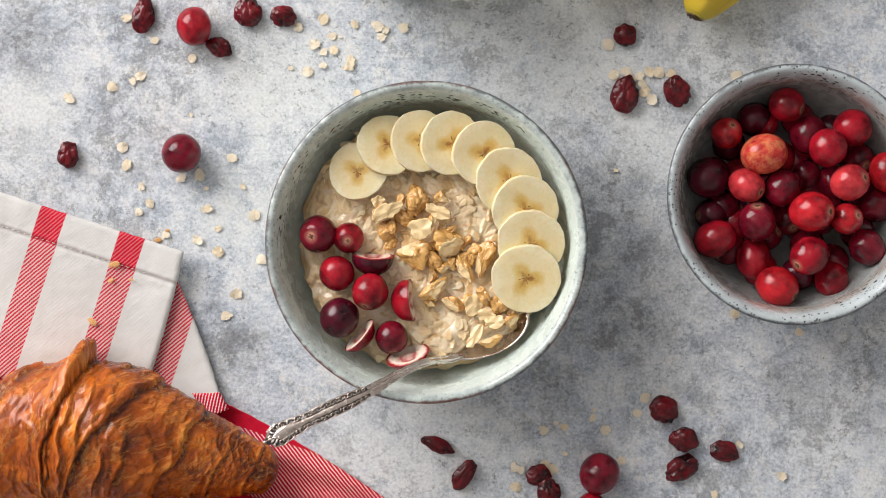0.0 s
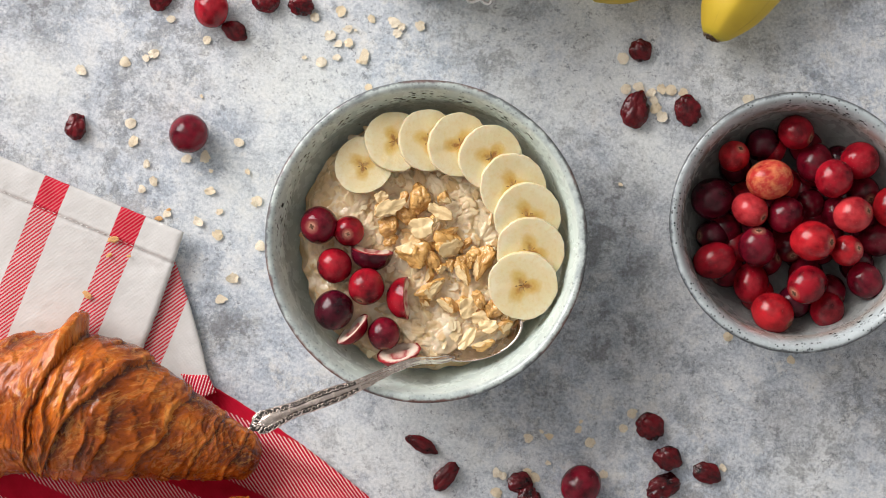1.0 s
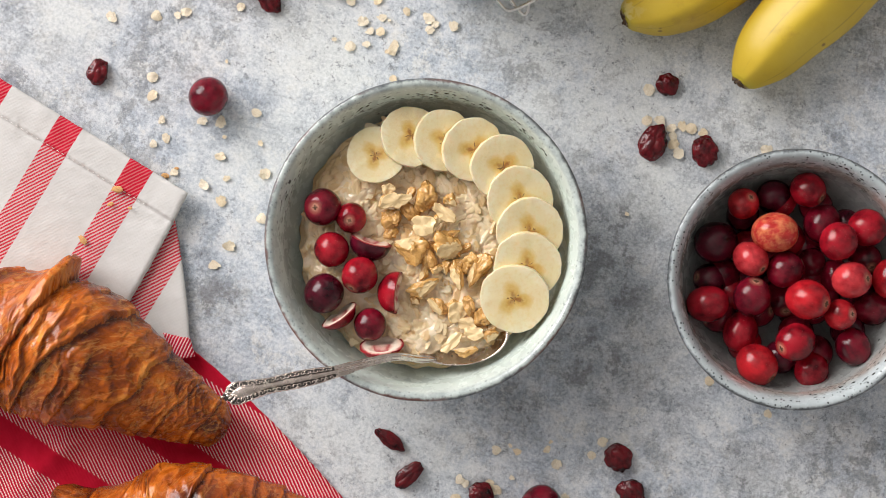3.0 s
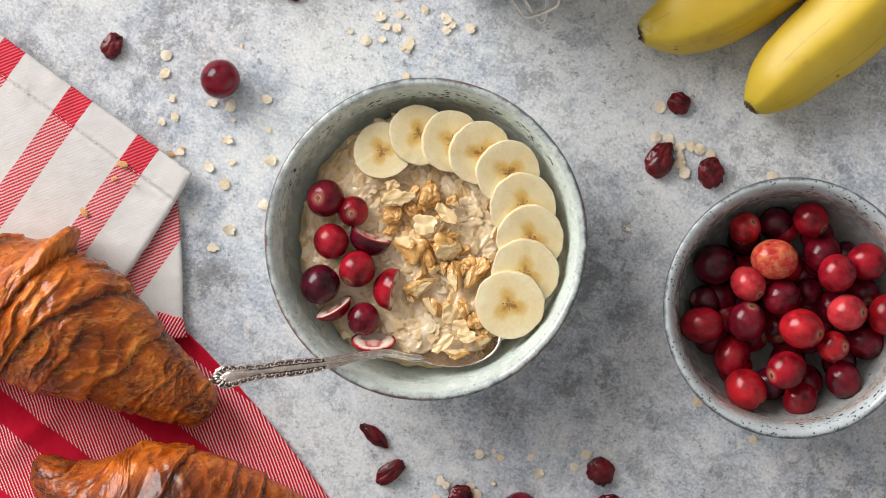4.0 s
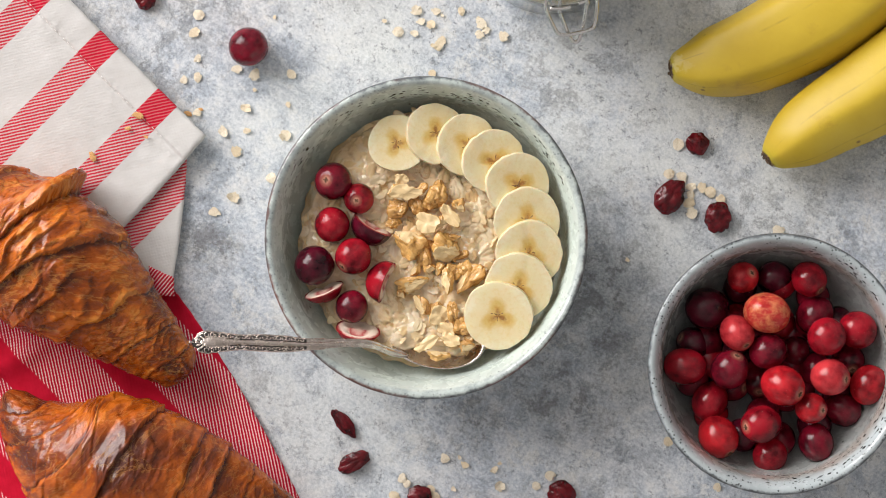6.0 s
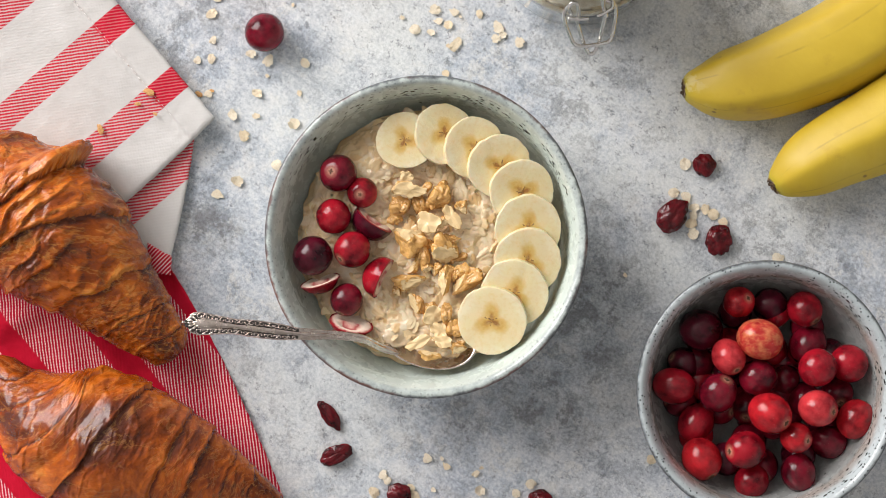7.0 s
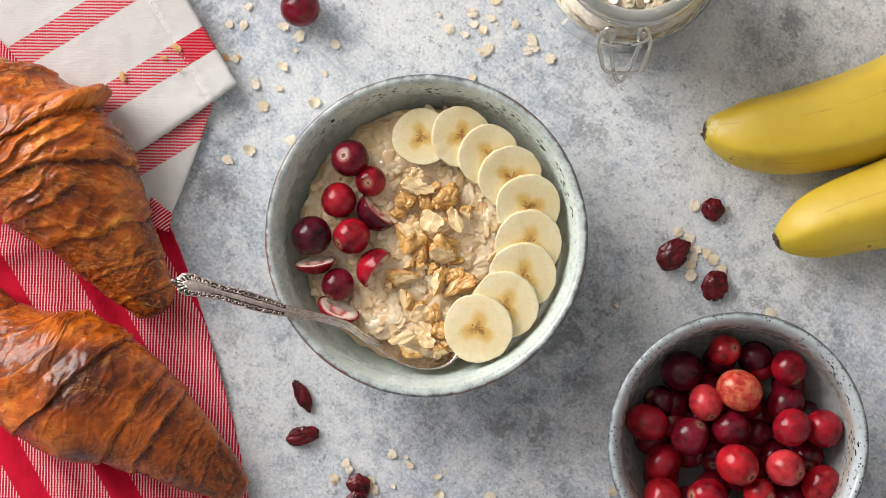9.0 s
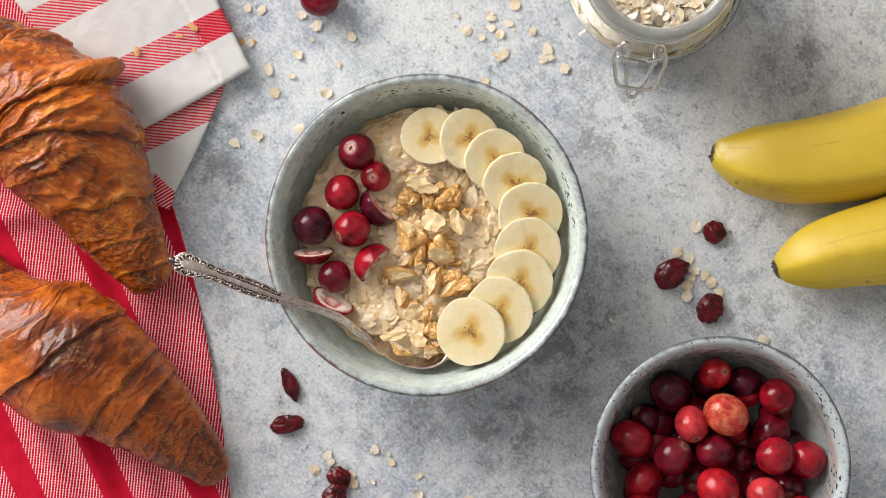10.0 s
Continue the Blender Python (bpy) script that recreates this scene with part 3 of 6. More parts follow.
# ---- bowls ----
def bowl(name, at, radius, height, foot, material, label, wobble):
    """A thrown stoneware bowl with a rolled rim, flared wall and foot ring."""
    k = radius
    prof = [(foot - 0.005, 0.003), (foot - 0.003, 0.0), (foot, 0.0), (foot + 0.001, 0.004), (foot + 0.006, 0.007)]
    for i in range(1, 11):
        a = i / 10
        prof.append((foot + 0.006 + (k - 0.0015 - foot - 0.006) * (1 - (1 - a) ** 1.75) ** 0.92, 0.007 + (height - 0.010) * a ** 1.25))
    prof += [(k, height - 0.0016), (k - 0.0004, height - 0.0006), (k - 0.0014, height), (k - 0.0028, height - 0.0002), (k - 0.0040, height - 0.0012), (k - 0.0052, height - 0.0034)]
    for i in range(9, -1, -1):
        a = i / 10
        prof.append(((k - 0.0058 - foot) * (1 - (1 - a) ** 2.2) ** 0.95 * 0.985 + foot * 0.96, 0.010 + (height - 0.0140) * a ** 1.35))
    prof.append((foot * 0.5, 0.0085))
    bm = lathe(prof, 160)
    for v in bm.verts:
        a = math.atan2(v.co.y, v.co.x)
        f = 1 + wobble * (nz(math.cos(a) * 1.4, math.sin(a) * 1.4, v.co.z * 30) * 0.8 + 0.25 * nz(math.cos(a) * 7, math.sin(a) * 7, v.co.z * 60))
        v.co.x *= f
        v.co.y *= f
        v.co.z += 0.0009 * (v.co.z / height) * nz(math.cos(a) * 2, math.sin(a) * 2, 4.0)
    bmesh.ops.recalc_face_normals(bm, faces=bm.faces[:])
    return thing(name, mesh_of(name, bm, material), pose(at[0], at[1], 0), label, "bowl")


B1 = (-0.0043, -0.0016, 0.0620)
B2 = (0.1743, 0.0214, 0.0600)
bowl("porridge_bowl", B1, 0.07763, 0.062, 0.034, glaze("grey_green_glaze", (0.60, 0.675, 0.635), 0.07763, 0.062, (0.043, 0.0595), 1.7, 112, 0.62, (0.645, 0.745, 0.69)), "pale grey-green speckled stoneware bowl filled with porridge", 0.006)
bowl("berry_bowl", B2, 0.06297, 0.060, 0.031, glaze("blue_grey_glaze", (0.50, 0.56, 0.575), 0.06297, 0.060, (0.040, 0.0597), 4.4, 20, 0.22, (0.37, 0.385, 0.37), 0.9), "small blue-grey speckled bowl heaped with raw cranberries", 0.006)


# ---- oat flakes ----
def flake_shape(rnd, n=18):
    """Verts and faces of one pressed oat, about 1 across, lying flat."""
    la, lb = 0.5, 0.5 * rnd.uniform(0.70, 0.97)
    jag = [rnd.uniform(0.80, 1.12) for _ in range(n)]
    jag = [(jag[i - 1] + 3 * jag[i] + jag[(i + 1) % n]) / 5 for i in range(n)]
    lob, ph = rnd.uniform(0.0, 0.12), rnd.uniform(0, 6.28)
    jag = [q * (1 + lob * math.cos(2.094 * i / 6 * 3 + ph) + 0.12 * math.cos(6.28 * i / n + ph)) for i, q in enumerate(jag)]
    for _ in range(rnd.randint(0, 2)):
        jag[rnd.randrange(n)] *= 0.72
    curl, twist = rnd.uniform(-0.5, 0.7), rnd.uniform(-0.5, 0.5)
    v, f = [], []
    for side in (1, -1):
        base = len(v)
        v.append((0, 0, 0.02 * side))
        for ring in (0.55, 1.0):
            for i in range(n):
                a = 6.28318 * i / n
                x, y = la * ring * jag[i] * math.cos(a), lb * ring * jag[i] * math.sin(a)
                z = curl * (x * x) + twist * x * y + (0.040 if ring < 1 else 0.020) * side * (1 - 0.9 * (abs(y) < 0.09) * (ring < 1)) + 0.10 * nz(x * 4 + la * 9, y * 4 + curl * 40, twist * 30)
                v.append((x, y, z))
        for i in range(n):
            j = (i + 1) % n
            q = [(base, base + 1 + i, base + 1 + j), (base + 1 + i, base + 1 + n + i, base + 1 + n + j, base + 1 + j)]
            f += q if side > 0 else [t[::-1] for t in q]
    rim = len(v)
    v += v[1 + n:1 + 2 * n] + v[2 + 3 * n:2 + 4 * n]
    for i in range(n):
        j = (i + 1) % n
        f.append((rim + i, rim + n + i, rim + n + j, rim + j))
    return np.array(v), f


def heap(name, poses, material, shapes):
    """Many flakes joined into one mesh."""
    verts, faces, base = [], [], 0
    for k, m in enumerate(poses):
        v, f = shapes[k % len(shapes)]
        w = v @ np.array(m.to_3x3()).T + np.array(m.translation)
        verts.extend(w.tolist())
        faces.extend([tuple(i + base for i in q) for q in f])
        base += len(v)
    return mesh_from(name, verts, faces, material)


rnd = random.Random(7)
FLAKES = [flake_shape(rnd) for _ in range(14)]
FLAKE_MESHES = [mesh_from("oat_flake", v, f, M_OAT) for v, f in FLAKES]


# ---- porridge ----
POR_R, POR_Z = 0.0625, 0.0375
SPOON_AT = (0.0256, -0.0446, 0.0380)
SPOON_IN = pose(SPOON_AT[0], SPOON_AT[1], 0, 0, 0, 29.5).inverted()


def porridge_height(x, y):
    """Surface of the porridge over the table, at an offset from the bowl's middle."""
    r = math.hypot(x, y)
    z = POR_Z + 0.0030 * (1 - (r / POR_R) ** 2) + 0.0028 * nz(x * 50, y * 50, 1.3) + 0.0022 * nz(x * 130, y * 130, 5.0) + 0.0011 * abs(nz(x * 240, y * 240, 9.0))
    # the spoon's dish: oats lie in it but for a crescent of bare silver along its lower edge
    p = SPOON_IN @ Vector((x + B1[0], y + B1[1], 0))
    e = math.hypot(p.x / 0.0225, p.y / 0.0128 / (1 + 0.16 * clamp(p.x / 0.0225, -1, 1)))
    cover = step(p.y + 0.22 * p.x + 0.0022 * nz(x * 170, y * 170, 3), -0.0068, -0.0048)
    held = 0.0305 + cover * (0.0108 + 0.0008 * (1 - step(p.x, -0.020, -0.006)) + 0.0012 * step(p.y, -0.004, 0.008) + 0.0022 * nz(x * 130, y * 130, 5) + 0.0011 * abs(nz(x * 240, y * 240, 9)))
    inside = 1 - step(e, 0.90 + 0.1 * cover, 0.97 + 0.6 * cover)
    return z + inside * (held - z)


def porridge():
    """One wet surface: milk with about a thousand flakes half sunk in it, and some lying loose on top."""
    n, rings = 460, 170
    g = random.Random(11)
    co = [(0.0, 0.0, 0.0)]
    for k in range(1, rings + 1):
        for i in range(n):
            a = 6.28318531 * i / n
            rim = POR_R * (1 + 0.030 * nz(math.cos(a) * 2.2, math.sin(a) * 2.2, 3) + 0.030 * nz(math.cos(a) * 9, math.sin(a) * 9, 6))
            co.append((rim * k / rings * math.cos(a), rim * k / rings * math.sin(a), k / rings))
    co = np.array(co)
    base = np.array([porridge_height(x, y) for x, y, _ in co])
    edge = np.clip((co[:, 2] - 0.92) / 0.08, 0, 1)
    base -= 0.0042 * edge * edge * (3 - 2 * edge)
    top, oat, tone = base.copy(), np.zeros(len(co)), np.full(len(co), 0.5)
    for _ in range(950):
        r, a = POR_R * math.sqrt(g.random()), g.uniform(0, 6.283)
        cx, cy, turn = r * math.cos(a), r * math.sin(a), g.uniform(0, 3.142)
        la = g.uniform(0.0024, 0.0045)
        lb = la * g.uniform(0.55, 0.92)
        near = np.nonzero((abs(co[:, 0] - cx) < la * 1.2) & (abs(co[:, 1] - cy) < la * 1.2))[0]
        if not len(near):
            continue
        dx, dy = co[near, 0] - cx, co[near, 1] - cy
        u, w = (dx * math.cos(turn) + dy * math.sin(turn)) / la, (dy * math.cos(turn) - dx * math.sin(turn)) / lb
        ang, ph = np.arctan2(w, u), g.uniform(0, 6.28)
        far = np.hypot(u, w) * (1 + 0.10 * np.sin(3 * ang + ph) + 0.07 * np.sin(7 * ang + 2 * ph))
        mask = np.clip((1.0 - far) / 0.22, 0, 1)
        mask = mask * mask * (3 - 2 * mask)
        hc = base[near].mean() + g.uniform(-0.0009, 0.0010)
        mask = mask * (base[near] > 0.0350)
        level = hc + la * (g.gauss(0, 0.13) * u + g.gauss(0, 0.13) * w) + 0.0005 * (1 - far * far) - 0.00025 * np.exp(-(w / 0.13) ** 2) + g.uniform(-0.0004, 0.0006) * u * u
        over = (level > top[near] - 0.0001) * mask
        top[near] += (np.maximum(level, top[near]) - top[near]) * mask
        oat[near] = np.maximum(oat[near] * (1 - over), over)
        tone[near] = np.where(over > 0.15, g.random(), tone[near])
    verts = [(x, y, z) for (x, y, _), z in zip(co.tolist(), top.tolist())]
    faces = [(0, 1 + i, 1 + (i + 1) % n) for i in range(n)]
    for k in range(rings - 1):
        p = 1 + k * n
        faces += [(p + i, p + n + i, p + n + (i + 1) % n, p + (i + 1) % n) for i in range(n)]
    low, last = len(verts), 1 + (rings - 1) * n
    verts += [(verts[last + i][0] * 0.9, verts[last + i][1] * 0.9, 0.024) for i in range(n)]
    faces += [(last + i, low + i, low + (i + 1) % n, last + (i + 1) % n) for i in range(n)]
    faces.append(tuple(low + i for i in range(n))[::-1])
    me = mesh_from("porridge", verts, faces, milk_material())
    ring = np.clip((co[:, 2] - 0.68) / 0.28, 0, 1)
    for name, data in (("oat", oat), ("tone", tone), ("dry", ring)):
        lay = me.attributes.new(name, "FLOAT", "POINT")
        lay.data.foreach_set("value", np.concatenate([data, np.zeros(n)]).astype(np.float32))
    ob = thing("porridge", me, pose(B1[0], B1[1], 0), "creamy cooked oat porridge filling the bowl", "porridge")
    poses = []
    while len(poses) < 170:
        r, a = POR_R * math.sqrt(g.random()) * 0.985, g.uniform(0, 6.283)
        x, y = r * math.cos(a), r * math.sin(a)
        if porridge_height(x, y) < 0.0340:
            continue
        s = g.uniform(0.0050, 0.0085)
        drop = 0.003 * step(r / POR_R, 0.9, 1.0)
        poses.append(Matrix.Translation((x, y, porridge_height(x, y) - drop + g.uniform(-0.0004, 0.0004))) @ pose(0, 0, 0, g.gauss(0, 9), g.gauss(0, 9), g.uniform(0, 360)) @ Matrix.Diagonal((s, s * 0.72, s * 0.7, 1)))
    turn = pose(SPOON_AT[0] - B1[0], SPOON_AT[1] - B1[1], 0, 0, 0, 29.5)
    for _ in range(9):
        at = turn @ Vector((g.uniform(-0.014, 0.016), g.uniform(0.001, 0.010), 0))
        s = g.uniform(0.006, 0.010)
        poses.append(Matrix.Translation((at.x, at.y, porridge_height(at.x, at.y) + 0.0005)) @ pose(0, 0, 0, g.gauss(0, 9), g.gauss(0, 9), g.uniform(0, 360)) @ Matrix.Diagonal((s, s * 0.8, s * 0.5, 1)))
    fl = part("oat_layer", heap("oat_layer", poses, M_WET, FLAKES), ob, "soft pale rolled oats swollen with milk")
    tagged(fl, kind="stuff")


porridge()


# ---- berries ----
def berry_shape():
    bm = bmesh.new()
    bmesh.ops.create_icosphere(bm, subdivisions=4, radius=1)
    for v in bm.verts:
        x, y, z = v.co
        q = 1 - z
        dent = 0.10 * math.exp(-q * q / 0.004)
        v.co *= 1 - dent + 0.02 * nz(x * 1.5, y * 1.5, z * 1.5)
    return bm


def calyx_shape():
    """The dry four-pointed star at a berry's blossom end."""
    bm = bmesh.new()
    for k in range(4):
        a = k * math.pi / 2
        d, s = Vector((math.cos(a), math.sin(a), 0)), Vector((-math.sin(a), math.cos(a), 0))
        top = [d * 0.03 + s * 0.035, d * 0.15 + s * 0.045, d * 0.20, d * 0.15 - s * 0.045, d * 0.03 - s * 0.035]
        hi = [bm.verts.new(p + Vector((0, 0, 0.955 + 0.15 * p.length))) for p in top]
        lo = [bm.verts.new(p + Vector((0, 0, 0.88))) for p in top]
        bm.faces.new(hi)
        bm.faces.new(lo[::-1])
        for i in range(5):
            bm.faces.new((lo[i], lo[(i + 1) % 5], hi[(i + 1) % 5], hi[i]))
    return bm


BERRY = {}
for tone, skin_mat in SKIN.items():
    BERRY[tone] = mesh_of("cranberry", berry_shape(), skin_mat)
CALYX = mesh_of("calyx", calyx_shape(), M_CALYX, False)
WORDS = {"dark": "almost black", "wine": "dark wine-red", "red": "deep red", "scarlet": "bright scarlet", "pink": "pale pinkish-red", "blush": "pale orange blushed"}
rb = random.Random(3)


def berry(at, r, tone, where, group, tilt=None, turn=None, long=None):
    """One cranberry: tilt and turn aim its blossom end away from straight up."""
    tilt = rb.uniform(30, 150) if tilt is None else tilt
    turn = rb.uniform(0, 360) if turn is None else turn
    k = rb.uniform(1.0, 1.14) if long is None else long
    m = Matrix.Translation(at) @ pose(0, 0, 0, 0, tilt, turn)
    ob = thing("cranberry", BERRY[tone], m, WORDS[tone] + " glossy fresh cranberry " + where, "cranberry", group)
    ob.scale = (r, r, r * k)
    part("calyx", CALYX, ob).scale = (0.72, 0.72, 0.985)
    return ob


GA = "cranberries on the porridge"
for at, r, tone, tilt, turn in (
        ((-0.0570, 0.0025, 0.0470), 0.00920, "wine", 22, 200), ((-0.0422, 0.0006, 0.0460), 0.00756, "red", 12, 260),
        ((-0.0479, -0.0167, 0.0470), 0.00851, "red", 95, 300), ((-0.0317, -0.0255, 0.0480), 0.00891, "red", 62, 250),
        ((-0.0465, -0.0381, 0.0470), 0.00961, "dark", 100, 60), ((-0.0213, -0.0478, 0.0460), 0.00797, "wine", 75, 275)):
    berry(at, r, tone, "resting on porridge", GA, tilt, turn, 1.04)


def cut_berry(name, at, r, keep, turn, tilt, tone, label):
    """A cut cranberry: the ball kept below the plane z = keep, pale flesh on the cut, a seed hollow in it."""
    bm = bmesh.new()
    bmesh.ops.create_icosphere(bm, subdivisions=4, radius=1)
    geom = bm.verts[:] + bm.edges[:] + bm.faces[:]
    bmesh.ops.bisect_plane(bm, geom=geom, dist=1e-5, plane_co=(0, 0, keep), plane_no=(0, 0, 1), clear_outer=True)
    for v in bm.verts:
        v.co *= 1 + 0.05 * nz(v.co.x * 2, v.co.y * 2, v.co.z * 2 + r * 900)
    m = Matrix.Translation(at) @ pose(0, 0, 0, 0, tilt, turn)
    ob = thing(name, mesh_of(name, bm, SKIN[tone]), m, label, "cranberry", GA)
    ob.scale = (r, r, r)
    edge = math.sqrt(1 - keep * keep)
    bm = bmesh.new()
    n, rows = 40, []
    for k in range(1, 9):
        f = k / 8
        row = []
        for i in range(n):
            a = 6.28318 * i / n
            rr = edge * f * (1 + (0.05 * nz(math.cos(a) * 2, math.sin(a) * 2, r * 900)))
            hollow = 0.30 * math.exp(-((f - 0.42) / 0.16) ** 2) * (0.5 + 0.5 * math.cos(2 * a)) ** 0.6
            row.append(bm.verts.new((rr * math.cos(a), rr * math.sin(a), keep + 0.012 - hollow - 0.05 * (f > 0.98))))
        rows.append(row)
    mid = bm.verts.new((0, 0, keep + 0.012))
    for i in range(n):
        bm.faces.new((mid, rows[0][i], rows[0][(i + 1) % n]))
    for a, b in zip(rows, rows[1:]):
        for i in range(n):
            bm.faces.new((a[i], b[i], b[(i + 1) % n], a[(i + 1) % n]))
    part("flesh", mesh_of("flesh", bm, M_FLESH), ob, "pale pink cut flesh")
    return ob


cut_berry("halved_cranberry", (-0.0304, -0.0074, 0.0445), 0.01045, 0.0, 86, 76, "dark", "halved dark cranberry showing pale flesh on porridge")
cut_berry("halved_cranberry", (-0.0114, -0.0296, 0.0455), 0.01045, 0.0, 6, 80, "red", "halved red cranberry lying on its side on porridge")
cut_berry("cranberry_wedge", (-0.0408, -0.0433, 0.0470), 0.01126, -0.45, 138, 76, "red", "thin cranberry slice with pale flesh on porridge")
cut_berry("cranberry_wedge", (-0.0147, -0.0526, 0.0475), 0.01153, -0.35, 108, 66, "red", "cranberry slice with pale flesh and seed hollow")

# top layer of the berry bowl: place, radius, tone, aim of the blossom end
GB = "cranberries in the small bowl"
TOP = [
    ((0.1427, 0.0518, 0.0380), 0.00771, "scarlet", 35, 60), ((0.1581, 0.0590, 0.0290), 0.00861, "dark", 120, 0), ((0.1720, 0.0658, 0.0370), 0.00855, "red", 60, 340),
    ((0.1348, 0.0305, 0.0320), 0.01025, "dark", 120, 10), ((0.1602, 0.0415, 0.0450), 0.00986, "blush", 90, 10), ((0.1835, 0.0521, 0.0310), 0.00915, "wine", 110, 90),
    ((0.2042, 0.0544, 0.0390), 0.00936, "red", 100, 10), ((0.1911, 0.0445, 0.0460), 0.00930, "red", 95, 60), ((0.1519, 0.0263, 0.0420), 0.00824, "pink", 55, 330),
    ((0.1422, 0.0159, 0.0250), 0.00864, "wine", 130, 0), ((0.1700, 0.0252, 0.0390), 0.00908, "wine", 90, 40)]
TOP += [
    ((0.1371, 0.0002, 0.0370), 0.00910, "red", 110, 200), ((0.1571, 0.0085, 0.0410), 0.00934, "wine", 55, 95), ((0.1828, 0.0133, 0.0470), 0.00984, "scarlet", 52, 0),
    ((0.2017, 0.0276, 0.0450), 0.00904, "pink", 48, 20), ((0.2214, 0.0331, 0.0380), 0.00909, "scarlet", 95, 90), ((0.2006, 0.0099, 0.0430), 0.00768, "scarlet", 42, 20),
    ((0.2172, 0.0171, 0.0290), 0.00888, "wine", 120, 0), ((0.1568, -0.0094, 0.0300), 0.00888, "red", 110, 90), ((0.1825, -0.0080, 0.0430), 0.00933, "red", 60, 215),
    ((0.1674, -0.0231, 0.0380), 0.00964, "scarlet", 68, 330), ((0.2118, -0.0038, 0.0350), 0.00856, "wine", 100, 130), ((0.1950, -0.0197, 0.0310), 0.00859, "red", 120, 260)]
for at, r, tone, tilt, turn in TOP:
    berry(at, r, tone, "heaped in the small bowl", GB, tilt, turn, 1.20 if tone == "blush" else rb.uniform(1.04, 1.20))
# the layers below, seen between them
for k in range(13):
    berry((B2[0] + 0.0388 * math.cos(k * 0.4833), B2[1] + 0.0388 * math.sin(k * 0.4833), 0.0262 + 0.002 * math.sin(k * 2.1)), 0.0082, ("dark", "wine", "dark", "wine", "red")[k % 5], "deep in the small bowl", GB)
for z0, count, spread in ((0.0235, 12, 0.030), (0.0185, 9, 0.022)):
    for k in range(count):
        a = 2.39996 * k + z0 * 100
        rr = spread * math.sqrt((k + 0.5) / count)
        berry((B2[0] + rr * math.cos(a), B2[1] + rr * math.sin(a), z0), rb.uniform(0.0078, 0.0092), rb.choice(("dark", "wine", "wine", "wine", "red")), "deep in the small bowl", GB)


# ---- banana slices ----
def slice_shape(seed):
    g = random.Random(seed)
    bm = bmesh.new()
    n = 120
    rings = []
    prof = [(0.0, 0.5), (0.25, 0.49), (0.5, 0.50), (0.75, 0.50), (0.94, 0.50), (0.985, 0.497), (0.996, 0.480), (1.0, 0.44), (0.998, 0.35), (0.99, -0.35), (0.98, -0.47), (0.9, -0.5)]
    ph = g.uniform(0, 6)
    for f, h in prof[1:]:
        ring = []
        for i in range(n):
            a = 6.28318 * i / n
            out = 0.0168 * (1 + 0.016 * math.cos(3 * a + ph) + 0.030 * nz(math.cos(a) * 2.5 + seed, math.sin(a) * 2.5, 0) + 0.017 * nz(math.cos(a) * 7, math.sin(a) * 7, seed) + 0.006 * nz(math.cos(a) * 15, math.sin(a) * 15, seed))
            ring.append(bm.verts.new((out * f * math.cos(a), out * f * math.sin(a), 0.0046 * h + 0.00035 * nz(f * 3 * math.cos(a), f * 3 * math.sin(a), seed + 3))))
        rings.append(ring)
    top, bot = bm.verts.new((0, 0, 0.0021)), bm.verts.new((0, 0, -0.0023))
    for i in range(n):
        j = (i + 1) % n
        bm.faces.new((top, rings[0][i], rings[0][j]))
        bm.faces.new((bot, rings[-1][j], rings[-1][i]))
        for a, b in zip(rings, rings[1:]):
            bm.faces.new((a[i], b[i], b[j], a[j]))
    return bm


def seeds_shape(seed):
    """Dark seed traces in three rays round the core."""
    g = random.Random(seed * 5 + 1)
    bm = bmesh.new()
    for k in range(3):
        a = k * 2.094 + g.uniform(-0.35, 0.35)
        for _ in range(g.randint(2, 4)):
            r, b = g.uniform(0.0006, 0.0032), a + g.uniform(-0.18, 0.18)
            m = Matrix.Translation((r * math.cos(b), r * math.sin(b), 0.0021)) @ pose(0, 0, 0, 0, 0, math.degrees(b)) @ Matrix.Diagonal((g.uniform(0.0004, 0.0011), g.uniform(0.00018, 0.00036), 0.0003, 1))
            bmesh.ops.create_icosphere(bm, subdivisions=1, radius=1, matrix=m)
    return bm


SLICES = [mesh_of("banana_slice", slice_shape(s), M_SLICE) for s in range(9)]
SEEDS = [mesh_of("seed_trace", seeds_shape(s), M_SEED) for s in range(9)]
GS = "fanned banana slices"
RING = [((-0.0378, 0.0328, 0.0455), 50.5), ((-0.0235, 0.0456, 0.0475), 53.5), ((-0.0073, 0.0475, 0.0490), 55), ((0.0078, 0.0463, 0.0500), 56.5), ((0.0234, 0.0416, 0.0505), 57.5),
        ((0.0352, 0.0285, 0.0510), 59), ((0.0434, 0.0148, 0.0515), 59), ((0.0461, -0.0019, 0.0515), 60.5), ((0.0439, -0.0188, 0.0515), 61.5)]
for k, (at, size) in enumerate(RING):
    # each leans on the one before it
    q = RING[max(k - 1, 0)][0]
    lean = 14 if k else 5
    d = Vector((q[0] - at[0], q[1] - at[1])) if k else Vector((0.3, -1))
    heading = math.degrees(math.atan2(d.y, d.x))
    m = Matrix.Translation(at) @ pose(0, 0, 0, 0, 0, heading) @ pose(0, 0, 0, 0, -lean, 0) @ pose(0, 0, 0, 0, 0, rb.uniform(0, 360))
    ob = thing("banana_slice", SLICES[k], m, "round slice of ripe banana laid on porridge", "banana slice", GS)
    f = size * (1.2 - at[2]) / 4200 / 0.0168
    ob.scale = (f, f, 1)
    part("seed_trace", SEEDS[k], ob, "tiny brown seed traces")


